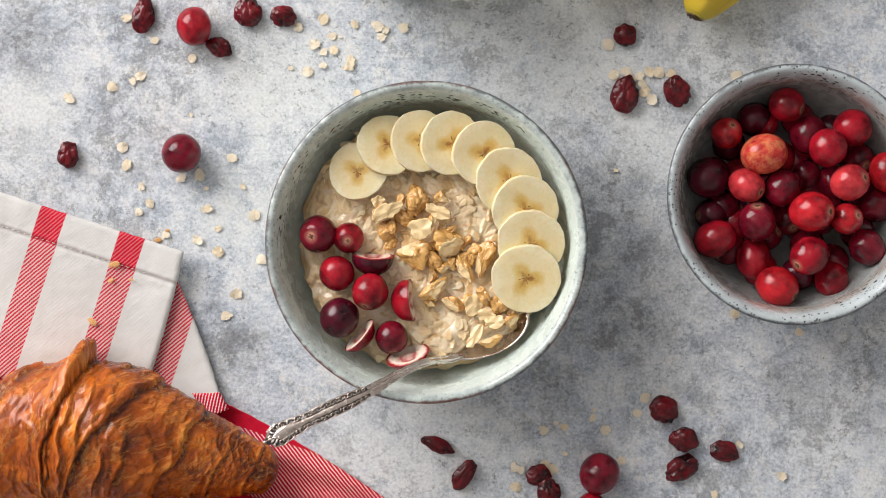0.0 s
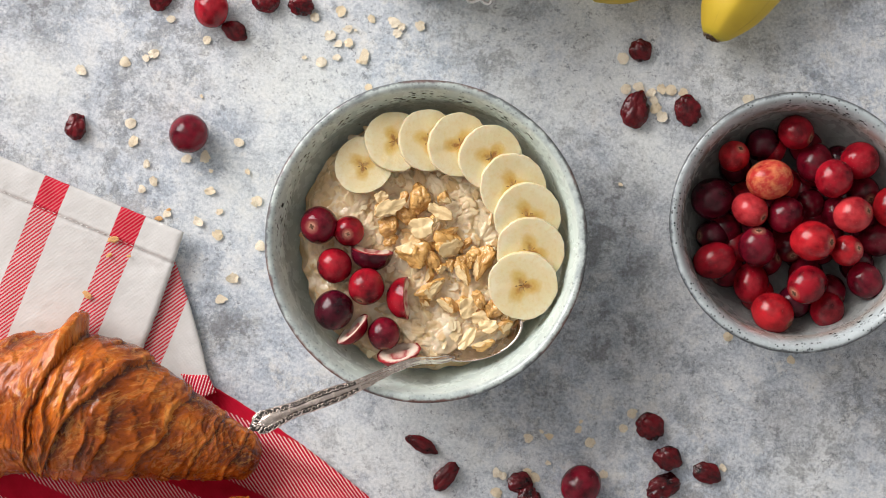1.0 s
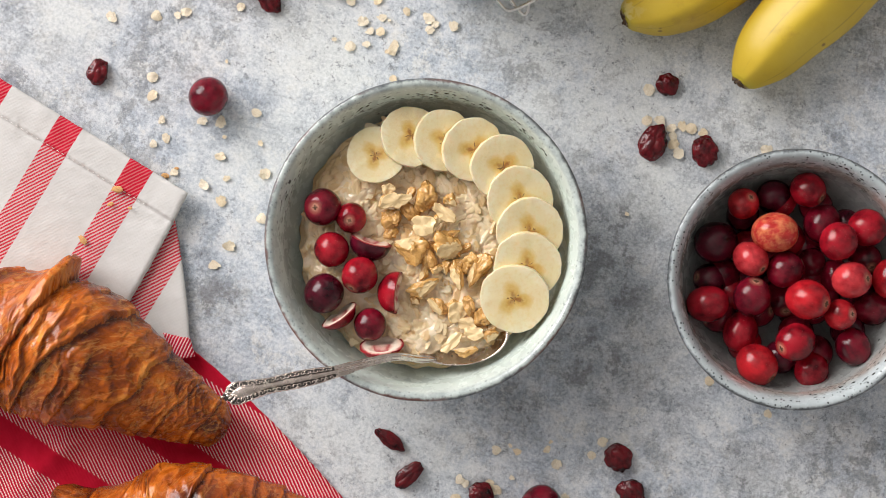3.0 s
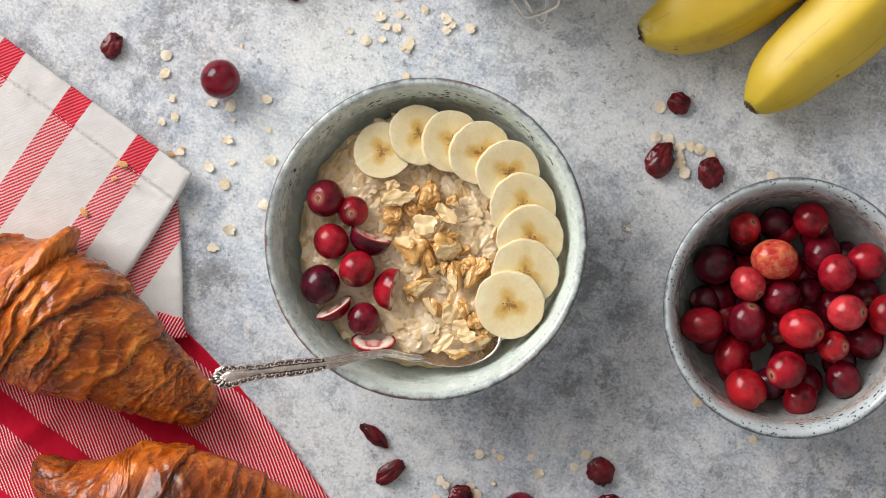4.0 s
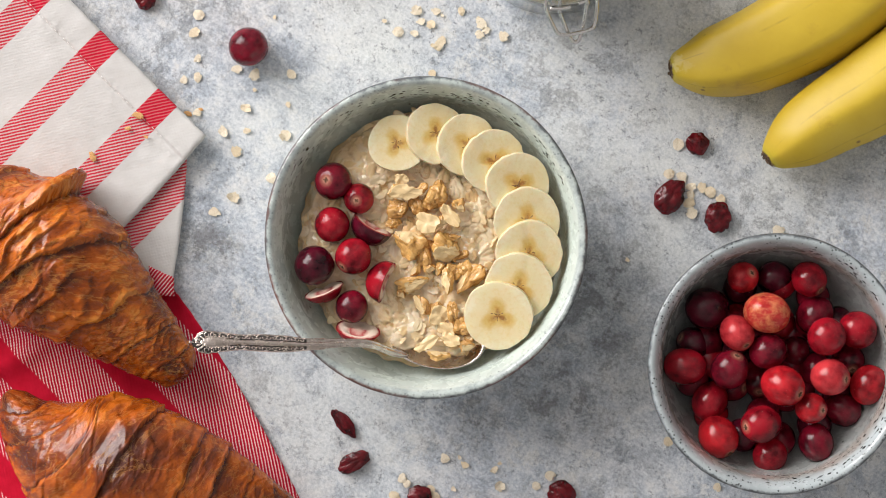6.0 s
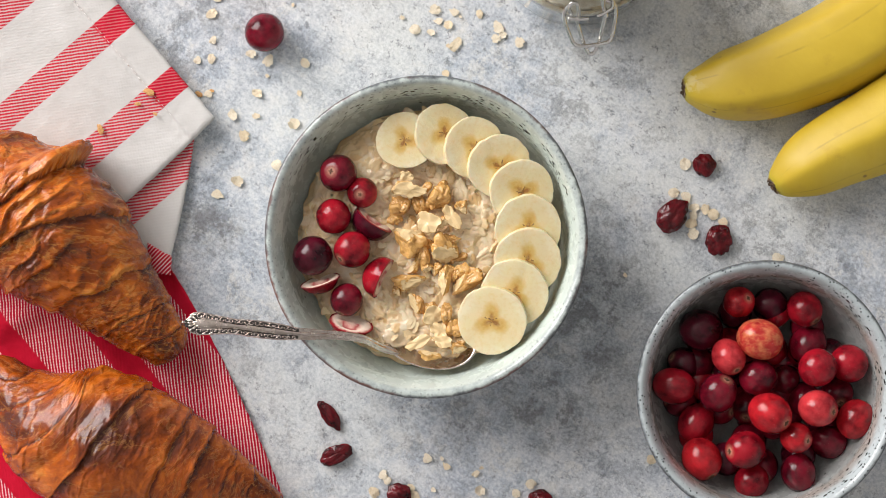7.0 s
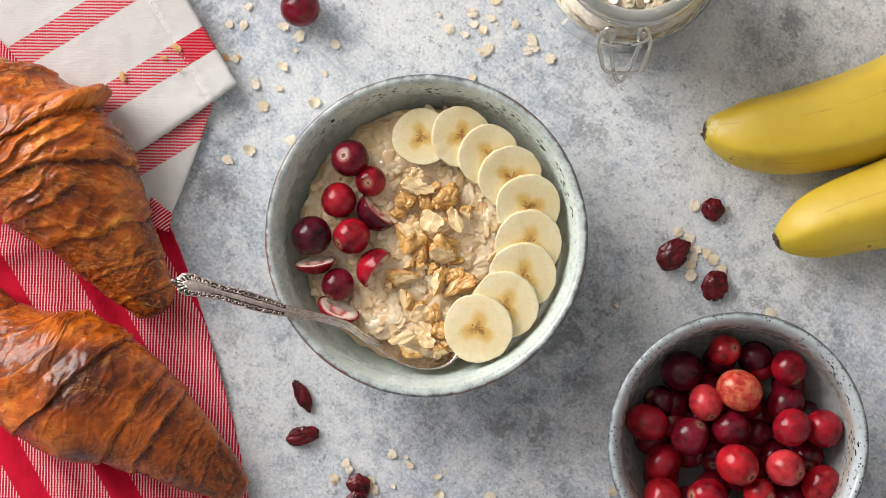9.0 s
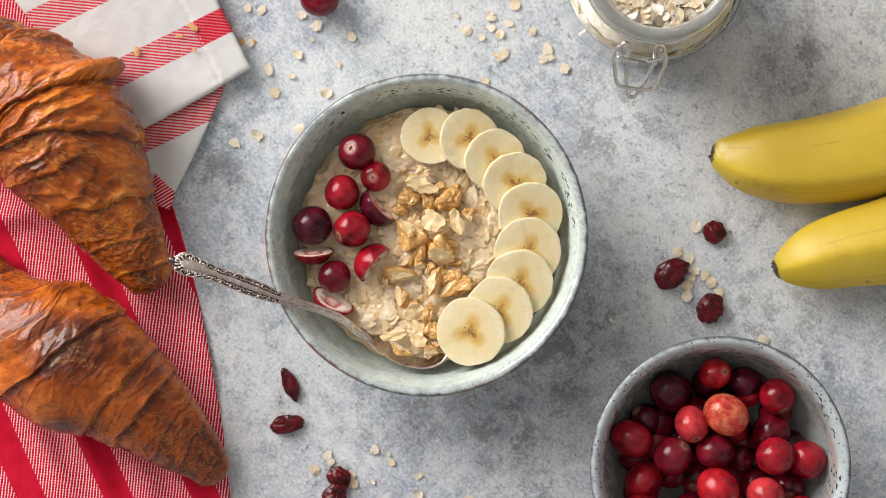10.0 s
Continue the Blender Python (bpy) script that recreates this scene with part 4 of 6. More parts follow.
# ---- walnuts ----
def reach(q, r, d, core):
    """How far along d from the middle the ball (q, r) reaches, at least a core."""
    s = r * r - q.length_squared + q.dot(d) ** 2
    return max(core, q.dot(d) + math.sqrt(s)) if s > 0 else core


def nugget_shape(seed, cut):
    """A kernel piece of folded lobes; cut is how much of its top has snapped off flat."""
    g = random.Random(seed * 31 + 4)
    lobes = []
    for k in range(6):
        h, z = 2.39996 * k + g.uniform(-0.5, 0.5), g.uniform(-0.2, 0.8)
        s = math.sqrt(1 - z * z)
        q = Vector((s * math.cos(h), s * math.sin(h), z)) * g.uniform(0.30, 0.60)
        lobes.append((q, g.uniform(0.45, 0.62)))
    h = g.uniform(0, 6.28)
    planes = [(Vector((math.cos(h + k * 2.2), math.sin(h + k * 2.2), g.uniform(0.0, 0.5))).normalized(), g.uniform(0.50, 0.70), 0.35) for k in range(2)]
    if cut:
        planes.append((Vector((0.6 * math.cos(h), 0.6 * math.sin(h), 1)).normalized(), cut, 1.0))
        planes[0] = (planes[0][0], 0.5, 1.0)
    bm = bmesh.new()
    bmesh.ops.create_icosphere(bm, subdivisions=5, radius=1)
    o = seed * 3.7
    lay, fold = bm.verts.layers.float.new("flesh"), bm.verts.layers.float.new("fold")
    for v in bm.verts:
        d = (v.co + 0.34 * noise.noise_vector(v.co * 1.7 + Vector((o, 0, 0))) + 0.08 * noise.noise_vector(v.co * 4.5 + Vector((0, o, 0)))).normalized()
        far = sorted((reach(q, r, d, 0.50) for q, r in lobes), reverse=True)
        wrinkle = abs(nz(d.x * 2.2 + o, d.y * 2.2, d.z * 2.2 + o))
        crinkle = abs(nz(d.x * 5.5, d.y * 5.5 + o, d.z * 5.5))
        p = v.co * (0.80 * (far[0] + 0.10 * math.exp(-8 * (far[0] - far[1]))) + 0.42 * min(wrinkle, 0.30) + 0.06 * crinkle + 0.26 * nz(v.co.x * 1.5 + o, v.co.y * 1.5, v.co.z * 1.5))
        v[fold] = max(0.9 * (1 - step(wrinkle, 0.0, 0.10)), 0.5 * (1 - step(crinkle, 0.0, 0.07)), 0.6 * (1 - step(far[0] - far[1], 0.0, 0.05)))
        flesh = 0.2 * step(wrinkle, 0.2, 0.35)
        for nrm, off, pale in planes:
            over = p.dot(nrm) - off - 0.16 * nz(p.x * 2.2 + o, p.y * 2.2, p.z * 2.2) - 0.04 * nz(p.x * 6 + o, p.y * 6, p.z * 6)
            if over > 0:
                p -= nrm * over * 0.95
                flesh = max(flesh, pale * step(over, 0.0, 0.05))
        v[lay] = flesh
        v.co = p
    return bm


def shard_shape(seed, notch):
    """A thin snapped flake of kernel: flat pale faces, a scalloped edge with amber skin below it."""
    n, bm = 96, bmesh.new()
    lay, fold = bm.verts.layers.float.new("flesh"), bm.verts.layers.float.new("fold")
    out = []
    for i in range(n):
        a = 6.28318531 * i / n
        x, y = math.cos(a), math.sin(a)
        deep = notch * 0.55 * step(nz(x * 0.9 + seed * 3, y * 0.9, 5), 0.0, 0.30)
        out.append(1.0 - min(deep, 0.6) + 0.40 * nz(x * 0.8 + seed, y * 0.8, 1) + 0.09 * nz(x * 2.1, y * 2.1, seed) + 0.05 * nz(x * 5, y * 5, seed))
    rows = []
    for f, z, pale, dark in ((0.25, 0.50, 1, 0), (0.5, 0.50, 1, 0), (0.72, 0.46, 1, 0), (0.88, 0.48, 1, 0), (0.965, 0.46, 0.75, 0), (1.0, 0.38, 0.3, 0.1), (1.02, 0.2, 0.15, 0), (1.0, -0.1, 0, 0.2), (0.92, -0.4, 0, 0.5), (0.6, -0.5, 0, 0.8)):
        row = []
        for i in range(n):
            a = 6.28318531 * i / n
            x, y = out[i] * f * math.cos(a), out[i] * f * math.sin(a)
            ridge = 0.40 * nz(x * 1.7 + seed, y * 1.7, 2) + 0.08 * nz(x * 5, y * 5, seed)
            v = bm.verts.new((x, y, z + ridge + 0.16 * x * x))
            v[lay], v[fold] = pale, dark
            row.append(v)
        rows.append(row)
    ends = []
    for z, pale in ((0.52, 1), (-0.5, 0)):
        c = bm.verts.new((0, 0, z + 0.2 * nz(seed, 0, 2)))
        c[lay] = pale
        ends.append(c)
    for i in range(n):
        j = (i + 1) % n
        bm.faces.new((ends[0], rows[0][i], rows[0][j]))
        bm.faces.new((ends[1], rows[-1][j], rows[-1][i]))
        for p, q in zip(rows, rows[1:]):
            bm.faces.new((p[i], q[i], q[j], p[j]))
    return bm


NUTS = {}
for s in range(5):
    NUTS["lobed", s] = mesh_of("walnut_piece", nugget_shape(s, 0), M_NUT)
    NUTS["snapped", s] = mesh_of("walnut_piece", nugget_shape(s + 10, 0.40 + 0.06 * s), M_NUT)
    NUTS["shard", s] = mesh_of("walnut_piece", shard_shape(s, 0.18 + 0.09 * s), M_NUT)
NUT_WORDS = {"lobed": "folded amber walnut kernel piece on porridge", "snapped": "snapped amber walnut piece with a cream broken face", "shard": "flat pale cream shard of walnut kernel on porridge"}
GN = "chopped walnuts"
# kind, shape, place, half length, half width, height over width, turn
NUTS_AT = [
    ("shard", 4, (-0.0226, 0.0137, 0.0475), 29, 15, 0.50, 8), ("shard", 2, (-0.0282, 0.0184, 0.0465), 12, 12, 0.6, 60), ("lobed", 0, (-0.0228, 0.0049, 0.0435), 18, 17, 0.9, 0),
    ("lobed", 1, (-0.0098, 0.0174, 0.0440), 22, 21, 0.8, 40), ("lobed", 2, (-0.0152, 0.0106, 0.0425), 14, 18, 0.8, 20), ("shard", 1, (0.0012, 0.0133, 0.0470), 25, 13, 0.7, -52),
    ("shard", 3, (-0.0070, 0.0049, 0.0490), 24, 19, 0.4, -40), ("snapped", 3, (-0.0108, -0.0071, 0.0455), 27, 27, 0.7, 10), ("snapped", 1, (0.0066, -0.0020, 0.0460), 25, 28, 0.8, 30),
    ("lobed", 3, (-0.0008, -0.0103, 0.0450), 12, 24, 0.9, 5), ("snapped", 0, (0.0040, -0.0141, 0.0455), 10, 10, 0.9, 70)]
NUTS_AT += [
    ("lobed", 4, (0.0129, -0.0103, 0.0440), 15, 11, 0.8, 0), ("lobed", 2, (0.0199, -0.0058, 0.0440), 16, 13, 0.8, 15), ("snapped", 2, (-0.0005, -0.0245, 0.0450), 29, 14, 0.9, 8),
    ("snapped", 0, (0.0142, -0.0151, 0.0460), 12, 23, 0.9, -4), ("snapped", 4, (0.0239, -0.0091, 0.0450), 28, 18, 0.8, 40), ("snapped", 1, (0.0086, -0.0317, 0.0455), 20, 12, 0.9, -50),
    ("lobed", 0, (0.0236, -0.0274, 0.0475), 10, 17, 0.9, 10), ("shard", 0, (0.0186, -0.0316, 0.0455), 20, 17, 0.5, 20), ("lobed", 3, (0.0311, -0.0318, 0.0455), 17, 21, 0.8, 15)]
NUTS_AT += [
    ("shard", 1, (0.0193, -0.0473, 0.0475), 25, 11, 0.5, 32), ("shard", 3, (0.0295, -0.0407, 0.0470), 19, 11, 0.5, -14), ("snapped", 2, (0.0368, -0.0394, 0.0462), 15, 10, 0.7, -10), ("snapped", 3, (0.0265, -0.0496, 0.0480), 20, 9, 0.9, 0),
    ("shard", 2, (0.0250, -0.0368, 0.0450), 18, 15, 0.6, -30), ("lobed", 4, (-0.0229, -0.0034, 0.0430), 9, 9, 0.9, 0)]
gn = random.Random(14)
for kind, shape, at, long, wide, h, turn in NUTS_AT[:20]:
    # smaller fragments lie against the larger pieces
    way = gn.uniform(0, 6.283)
    NUTS_AT.append((gn.choice(("lobed", "snapped", "snapped")), gn.randrange(5), (at[0] + 0.0068 * math.cos(way), at[1] + 0.0068 * math.sin(way), at[2] - 0.0012), gn.uniform(8, 15), gn.uniform(7, 12), 0.8, gn.uniform(0, 180)))
for kind, shape, at, long, wide, h, turn in NUTS_AT:
    k = (1.2 - at[2]) / 4200
    ob = thing("walnut_piece", NUTS[kind, shape], Matrix.Translation(at) @ pose(0, 0, 0, rb.uniform(-10, 10), rb.uniform(-10, 10), turn + 25.1), NUT_WORDS[kind], "walnut", GN)
    grow = 1.05 if kind == "shard" else 1.25
    ob.scale = (long * k * grow, wide * k * grow, min(long, wide) * k * h * 1.2)


# ---- spoon ----
def add_tube(bm, points, radius):
    """Adds a round wire along the points to bm."""
    wire = tube(points, radius, 6, len(points) * 2)
    made = {v: bm.verts.new(v.co) for v in wire.verts}
    for f in wire.faces:
        bm.faces.new([made[v] for v in f.verts])
    wire.free()


def spoon():
    cx, cy, cz = SPOON_AT
    heading = 29.5
    root = thing("spoon", None, pose(cx, cy, cz, 0, 0, heading), "old ornate silver spoon lying in the porridge bowl", "spoon")
    inv = pose(cx, cy, cz, 0, 0, heading).inverted()
    # bowl of the spoon: a thin egg-shaped shell
    bm = bmesh.new()
    n, rings = 64, 14
    sheets = []
    for lift in (0.0, 0.0011):
        rows = []
        for k in range(1, rings + 1):
            f = k / rings
            row = []
            for i in range(n):
                a = 6.28318531 * i / n
                x = 0.0225 * f * math.cos(a)
                y = 0.0128 * f * math.sin(a) * (1 + 0.16 * math.cos(a))
                row.append(bm.verts.new((x, y, 0.0042 - 0.0080 * (1 - f ** 2.2) + lift * (1 if k < rings else 0.6))))
            rows.append(row)
        c = bm.verts.new((0, 0, 0.0042 - 0.0080 + lift))
        for i in range(n):
            bm.faces.new((c, rows[0][i], rows[0][(i + 1) % n]))
        for p, q in zip(rows, rows[1:]):
            for i in range(n):
                bm.faces.new((p[i], q[i], q[(i + 1) % n], p[(i + 1) % n]))
        sheets.append(rows[-1])
    for i in range(n):
        bm.faces.new((sheets[0][i], sheets[0][(i + 1) % n], sheets[1][(i + 1) % n], sheets[1][i]))
    bmesh.ops.recalc_face_normals(bm, faces=bm.faces[:])
    dish = part("spoon_bowl", mesh_of("spoon_bowl", bm, M_SILVER), root)
    dish.matrix_basis = pose(0, 0, 0, -9, -3, 0)
    # handle: a shallow ridged bar that widens to a pointed end
    line = smooth_line([inv @ Vector(p) for p in ((0.0139, -0.0568, 0.0412), (0.0056, -0.0585, 0.0452), (-0.0045, -0.0594, 0.0545), (-0.0161, -0.0642, 0.0620), (-0.0314, -0.0726, 0.0675), (-0.0461, -0.0794, 0.0705), (-0.0621, -0.0868, 0.0725), (-0.0741, -0.0929, 0.0735), (-0.0806, -0.0961, 0.0730))], 120)
    half = [(0, 0.0005), (0.05, 0.0019), (0.10, 0.0022), (0.20, 0.0020), (0.38, 0.0022), (0.50, 0.0026), (0.58, 0.0038), (0.66, 0.0040), (0.73, 0.0034), (0.80, 0.0044), (0.87, 0.0054), (0.92, 0.0048), (0.96, 0.0032), (0.985, 0.0016), (1.0, 0.0005)]
    bm = bmesh.new()
    rings, frames = [], []
    for k, c in enumerate(line):
        u = k / (len(line) - 1)
        d = (line[min(k + 1, len(line) - 1)] - line[max(k - 1, 0)]).normalized()
        side = Vector((0, 0, 1)).cross(d).normalized()
        nrm = d.cross(side)
        w = next(a[1] + (b[1] - a[1]) * (u - a[0]) / (b[0] - a[0]) for a, b in zip(half, half[1:]) if u <= b[0])
        frames.append((c, side, nrm, w, u))
        cross = [(-1, 0), (-0.93, 0.55), (-0.72, 0.75), (-0.55, 0.45), (-0.36, 0.72), (0, 1.0), (0.36, 0.72), (0.55, 0.45), (0.72, 0.75), (0.93, 0.55), (1, 0), (0.7, -0.8), (0, -1), (-0.7, -0.8)]
        t = 0.0011 + 0.0004 * (u < 0.2)
        rings.append([bm.verts.new(c + side * (w * x) + nrm * (t * z)) for x, z in cross])
    m = len(rings[0])
    for a, b in zip(rings, rings[1:]):
        for i in range(m):
            bm.faces.new((a[i], a[(i + 1) % m], b[(i + 1) % m], b[i]))
    bm.faces.new(rings[0][::-1])
    bm.faces.new(rings[-1])
    bmesh.ops.recalc_face_normals(bm, faces=bm.faces[:])
    handle = part("handle", mesh_of("handle", bm, M_SILVER), root)
    # cast scrolls along both edges over blackened grooves, a smooth rib between them, leaves at the end
    g = random.Random(5)
    scroll, groove, rib = bmesh.new(), bmesh.new(), bmesh.new()
    for s in (-1, 1):
        rail = [c + side * (s * w * 0.98) + nrm * 0.0005 for c, side, nrm, w, u in frames if 0.44 < u < 0.97]
        add_tube(scroll, rail[::3], 0.00034)
        rows = [[groove.verts.new(c + side * (s * w * x) + nrm * z) for x, z in ((0.30, 0.0009), (0.65, 0.00095), (0.96, 0.0006))] for c, side, nrm, w, u in frames if 0.50 < u < 0.90]
        for p, q in zip(rows, rows[1:]):
            for i in (0, 1):
                groove.faces.new((p[i], q[i], q[i + 1], p[i + 1]) if s > 0 else (p[i + 1], q[i + 1], q[i], p[i]))
        for k in range(62, 106, 2):
            # one curl after another, turning in and out by turns
            c, side, nrm, w, u = frames[k]
            ahead, flip = nrm.cross(side), 1 if k % 4 else -1
            q, r = c + side * (s * w * 0.66) + nrm * 0.00115, w * 0.27 * g.uniform(0.85, 1.1)
            add_tube(scroll, [q + side * (s * r * (1 - 0.08 * i) * math.cos(0.7 * i)) + ahead * (flip * r * (1.3 - 0.09 * i) * math.sin(0.7 * i)) for i in range(9)], 0.00026)
    rings = []
    for c, side, nrm, w, u in frames:
        if 0.36 < u < 0.93:
            half_rib = w * (0.30 + 0.26 * math.exp(-((u - 0.83) / 0.05) ** 2)) * step(u, 0.36, 0.42) * (1 - step(u, 0.89, 0.93)) + 0.0002
            rings.append([rib.verts.new(c + side * (half_rib * math.cos(q * 0.5236)) + nrm * (0.0008 + 0.0010 * math.sin(q * 0.5236))) for q in range(7)])
    for p, q in zip(rings, rings[1:]):
        for i in range(6):
            rib.faces.new((p[i], p[i + 1], q[i + 1], q[i]))
    bmesh.ops.recalc_face_normals(rib, faces=rib.faces[:])
    part("rib", mesh_of("rib", rib, M_SILVER), handle, "smooth raised silver rib")
    # leaves fanned over the end, on a dark ground
    c, side, nrm, w, u = frames[103]
    ahead = nrm.cross(side)
    if ahead.dot(frames[115][0] - c) < 0:
        ahead = -ahead
    for q in range(60):
        r, h = 0.0075 * math.sqrt(g.random()), g.uniform(-1.5, 1.5)
        p = c + ahead * (r * math.cos(h)) + side * (r * 0.52 * math.sin(h)) + nrm * 0.0009
        bmesh.ops.create_icosphere(groove, subdivisions=2, radius=1, matrix=Matrix.Translation(p) @ Matrix.Diagonal((0.0009, 0.0009, 0.00035, 1)))
    for row, count in ((0.0028, 4), (0.0054, 5), (0.0082, 3)):
        for q in range(count):
            h = -0.95 + 1.9 * q / (count - 1)
            p = c + ahead * (row * math.cos(h)) + side * (row * 0.50 * math.sin(h)) + nrm * 0.0013
            out = (ahead * math.cos(h) + side * (0.62 * math.sin(h))).normalized()
            m = Matrix((out, nrm.cross(out), nrm)).transposed().to_4x4()
            bmesh.ops.create_icosphere(scroll, subdivisions=2, radius=1, matrix=Matrix.Translation(p) @ m @ Matrix.Diagonal((0.0013, 0.00055, 0.0005, 1)))
    part("scrollwork", mesh_of("scrollwork", scroll, M_SILVER), handle, "cast silver scrolls and leaves")
    part("tarnish_groove", mesh_of("tarnish_groove", groove, M_DARK_SILVER), handle, "blackened grooves between the scrolls")


spoon()


# ---- towel ----
def sheet(corners, nu, nv, lift, thick, uv, bow=(0, 0, 0, 0)):
    """A cloth layer over four corners, with height from lift(x, y, a, b) and uv(x, y) in metres."""
    p00, p10, p11, p01 = [Vector(c[:2]) for c in corners]
    bm = bmesh.new()
    lay = bm.loops.layers.uv.new("UVMap")
    top, low = [], []
    for j in range(nv + 1):
        b = j / nv
        rt, rl = [], []
        for i in range(nu + 1):
            a = i / nu
            p = (p00 * (1 - a) + p10 * a) * (1 - b) + (p01 * (1 - a) + p11 * a) * b
            p += (p10 - p00).orthogonal().normalized() * (bow[0] * (1 - b) + bow[1] * b) * math.sin(math.pi * a)
            p += (p01 - p00).orthogonal().normalized() * (bow[2] * (1 - a) + bow[3] * a) * math.sin(math.pi * b)
            p += Vector((nz(p.x * 260, p.y * 260, 1), nz(p.x * 260, p.y * 260, 8))) * 0.0003
            z = lift(p.x, p.y, a, b)
            edge = min(a * nu, (1 - a) * nu, b * nv, (1 - b) * nv)
            z -= thick * 0.45 * (1 - clamp(edge / 1.5))
            rt.append(bm.verts.new((p.x, p.y, z)))
            rl.append(bm.verts.new((p.x, p.y, z - thick * (0.4 + 0.6 * clamp(edge / 1.5)))))
        top.append(rt)
        low.append(rl)
    for j in range(nv):
        for i in range(nu):
            bm.faces.new((top[j][i], top[j][i + 1], top[j + 1][i + 1], top[j + 1][i]))
            bm.faces.new((low[j][i], low[j + 1][i], low[j + 1][i + 1], low[j][i + 1]))
    for j in range(nv):
        bm.faces.new((top[j][0], top[j + 1][0], low[j + 1][0], low[j][0]))
        bm.faces.new((top[j][nu], low[j][nu], low[j + 1][nu], top[j + 1][nu]))
    for i in range(nu):
        bm.faces.new((top[0][i], low[0][i], low[0][i + 1], top[0][i + 1]))
        bm.faces.new((top[nv][i], top[nv][i + 1], low[nv][i + 1], low[nv][i]))
    bmesh.ops.recalc_face_normals(bm, faces=bm.faces[:])
    for f in bm.faces:
        for lp in f.loops:
            lp[lay].uv = uv(lp.vert.co.x, lp.vert.co.y)
    return bm


TOWEL = (-0.1777, -0.0797, 0.0000)
M_TOWEL_WHITE, M_TOWEL_RED = cloth("white_striped_towelling", False), cloth("red_checked_towelling", True)


def axes(origin, direction, off):
    """uv along a direction (across the stripes) and at right angles to it, to the right of it."""
    o, d = Vector(origin[:2]), Vector(direction).normalized()
    e = Vector((d.y, -d.x))
    return lambda x, y: ((Vector((x, y)) - o).dot(d) + off[0], (Vector((x, y)) - o).dot(e) + off[1])


def towel():
    root = thing("tea_towel", None, pose(TOWEL[0], TOWEL[1], 0), "folded white cotton tea towel with red stripes under croissants", "towel")

    def layer(name, bm, material, label):
        for v in bm.verts:
            v.co.x -= TOWEL[0]
            v.co.y -= TOWEL[1]
        return part(name, mesh_of(name, bm, material), root, label)

    def red_lift(x, y, a, b):
        return 0.0024 + 0.0012 * max(0, nz(x * 22, y * 22, 4)) + 0.0003 * nz(x * 120, y * 120, 2) + 0.0022 * math.exp(-((a - 0.80) / 0.05) ** 2) * step(b, 0.0, 0.3) + 0.004 * step(1 - b, 0.9, 1) * step(a, 0.9, 1) + 0.006 * math.exp(-((0.829 * (x + 0.1613) - 0.559 * (y + 0.1495)) / 0.005) ** 2 - ((0.559 * (x + 0.1613) + 0.829 * (y + 0.1495)) / 0.030) ** 2) + 0.0016 * math.sin(0.332 * x * 330 + 0.943 * y * 330) * step(nz(x * 9, y * 9, 6), -0.1, 0.3)

    red = sheet(((-0.4206, -0.0140, 0.0000), (-0.1074, -0.0814, 0.0000), (0.0280, -0.1711, 0.0000), (-0.1006, -0.3026, 0.0000)), 120, 90, red_lift, 0.0018, axes((-0.1035, -0.1333, 0.0000), (-0.332, -0.943), (0.0332, 0)), (0, 0, 0, 0.0045))
    layer("red_layer", red, M_TOWEL_RED, "red checked underside with solid red bands")

    def under_lift(x, y, a, b):
        return 0.0052 + 0.0008 * nz(x * 40, y * 40, 7) + 0.0003 * nz(x * 140, y * 140, 2) + 0.0020 * step(b, 0.75, 1.0)

    under = sheet(((-0.1749, 0.0003, 0.0000), (-0.1349, -0.0097, 0.0000), (-0.1069, -0.0837, 0.0000), (-0.1749, -0.0926, 0.0000)), 60, 60, under_lift, 0.0018, axes((-0.1303, -0.0640, 0.0000), (0.95, -0.31), (0.0272, 0.10)), (0, 0, 0, 0.0015))
    layer("under_fold", under, M_TOWEL_WHITE, "white fold with one red stripe")
    uv = axes((-0.1531, -0.0009, 0.0000), (0.95, -0.31), (0.0207, 0.0015))

    def top_lift(x, y, a, b):
        v = uv(x, y)[1]
        hem = 0.0011 * (1 - step(v, 0.0128, 0.0150)) - 0.0006 * math.exp(-((v - 0.0152) / 0.0006) ** 2) + 0.0003 * math.exp(-((v - 0.0132) / 0.0008) ** 2)
        pucker = 0.00035 * nz(x * 300, y * 300, 3) * math.exp(-((v - 0.014) / 0.005) ** 2)
        return 0.0088 + hem + pucker + 0.0009 * nz(x * 28, y * 28, 12) + 0.0003 * nz(x * 110, y * 110, 2) - 0.0035 * (1 - step(a, 0.0, 0.0001)) + 0.0012 * step(a, 0.9, 0.99)

    top = sheet(((-0.3146, 0.0549, 0.0080), (-0.1262, -0.0062, 0.0080), (-0.1470, -0.0809, 0.0080), (-0.3298, -0.0520, 0.0080)), 190, 90, top_lift, 0.0026, uv, (0, 0, 0, 0.001))
    layer("top_layer", top, M_TOWEL_WHITE, "white top layer with stitched hem and red stripes")
    d = Vector((0.95, -0.31)).normalized()
    seam = bmesh.new()
    for k in range(64):
        p = Vector((-0.1531, -0.0009)) + d * (0.0235 - 0.0030 * k) + Vector((d.y, -d.x)) * (0.0128 + 0.0002 * nz(k * 0.7, 0, 2))
        m = Matrix.Translation((p.x, p.y, top_lift(p.x, p.y, 0.5, 0.5) + 0.0000)) @ pose(0, 0, 0, 0, 0, math.degrees(math.atan2(d.y, d.x)) + 7 * nz(k * 1.3, 4, 0)) @ Matrix.Diagonal((0.0011, 0.00026, 0.00020, 1))
        bmesh.ops.create_icosphere(seam, subdivisions=1, radius=1, matrix=m)
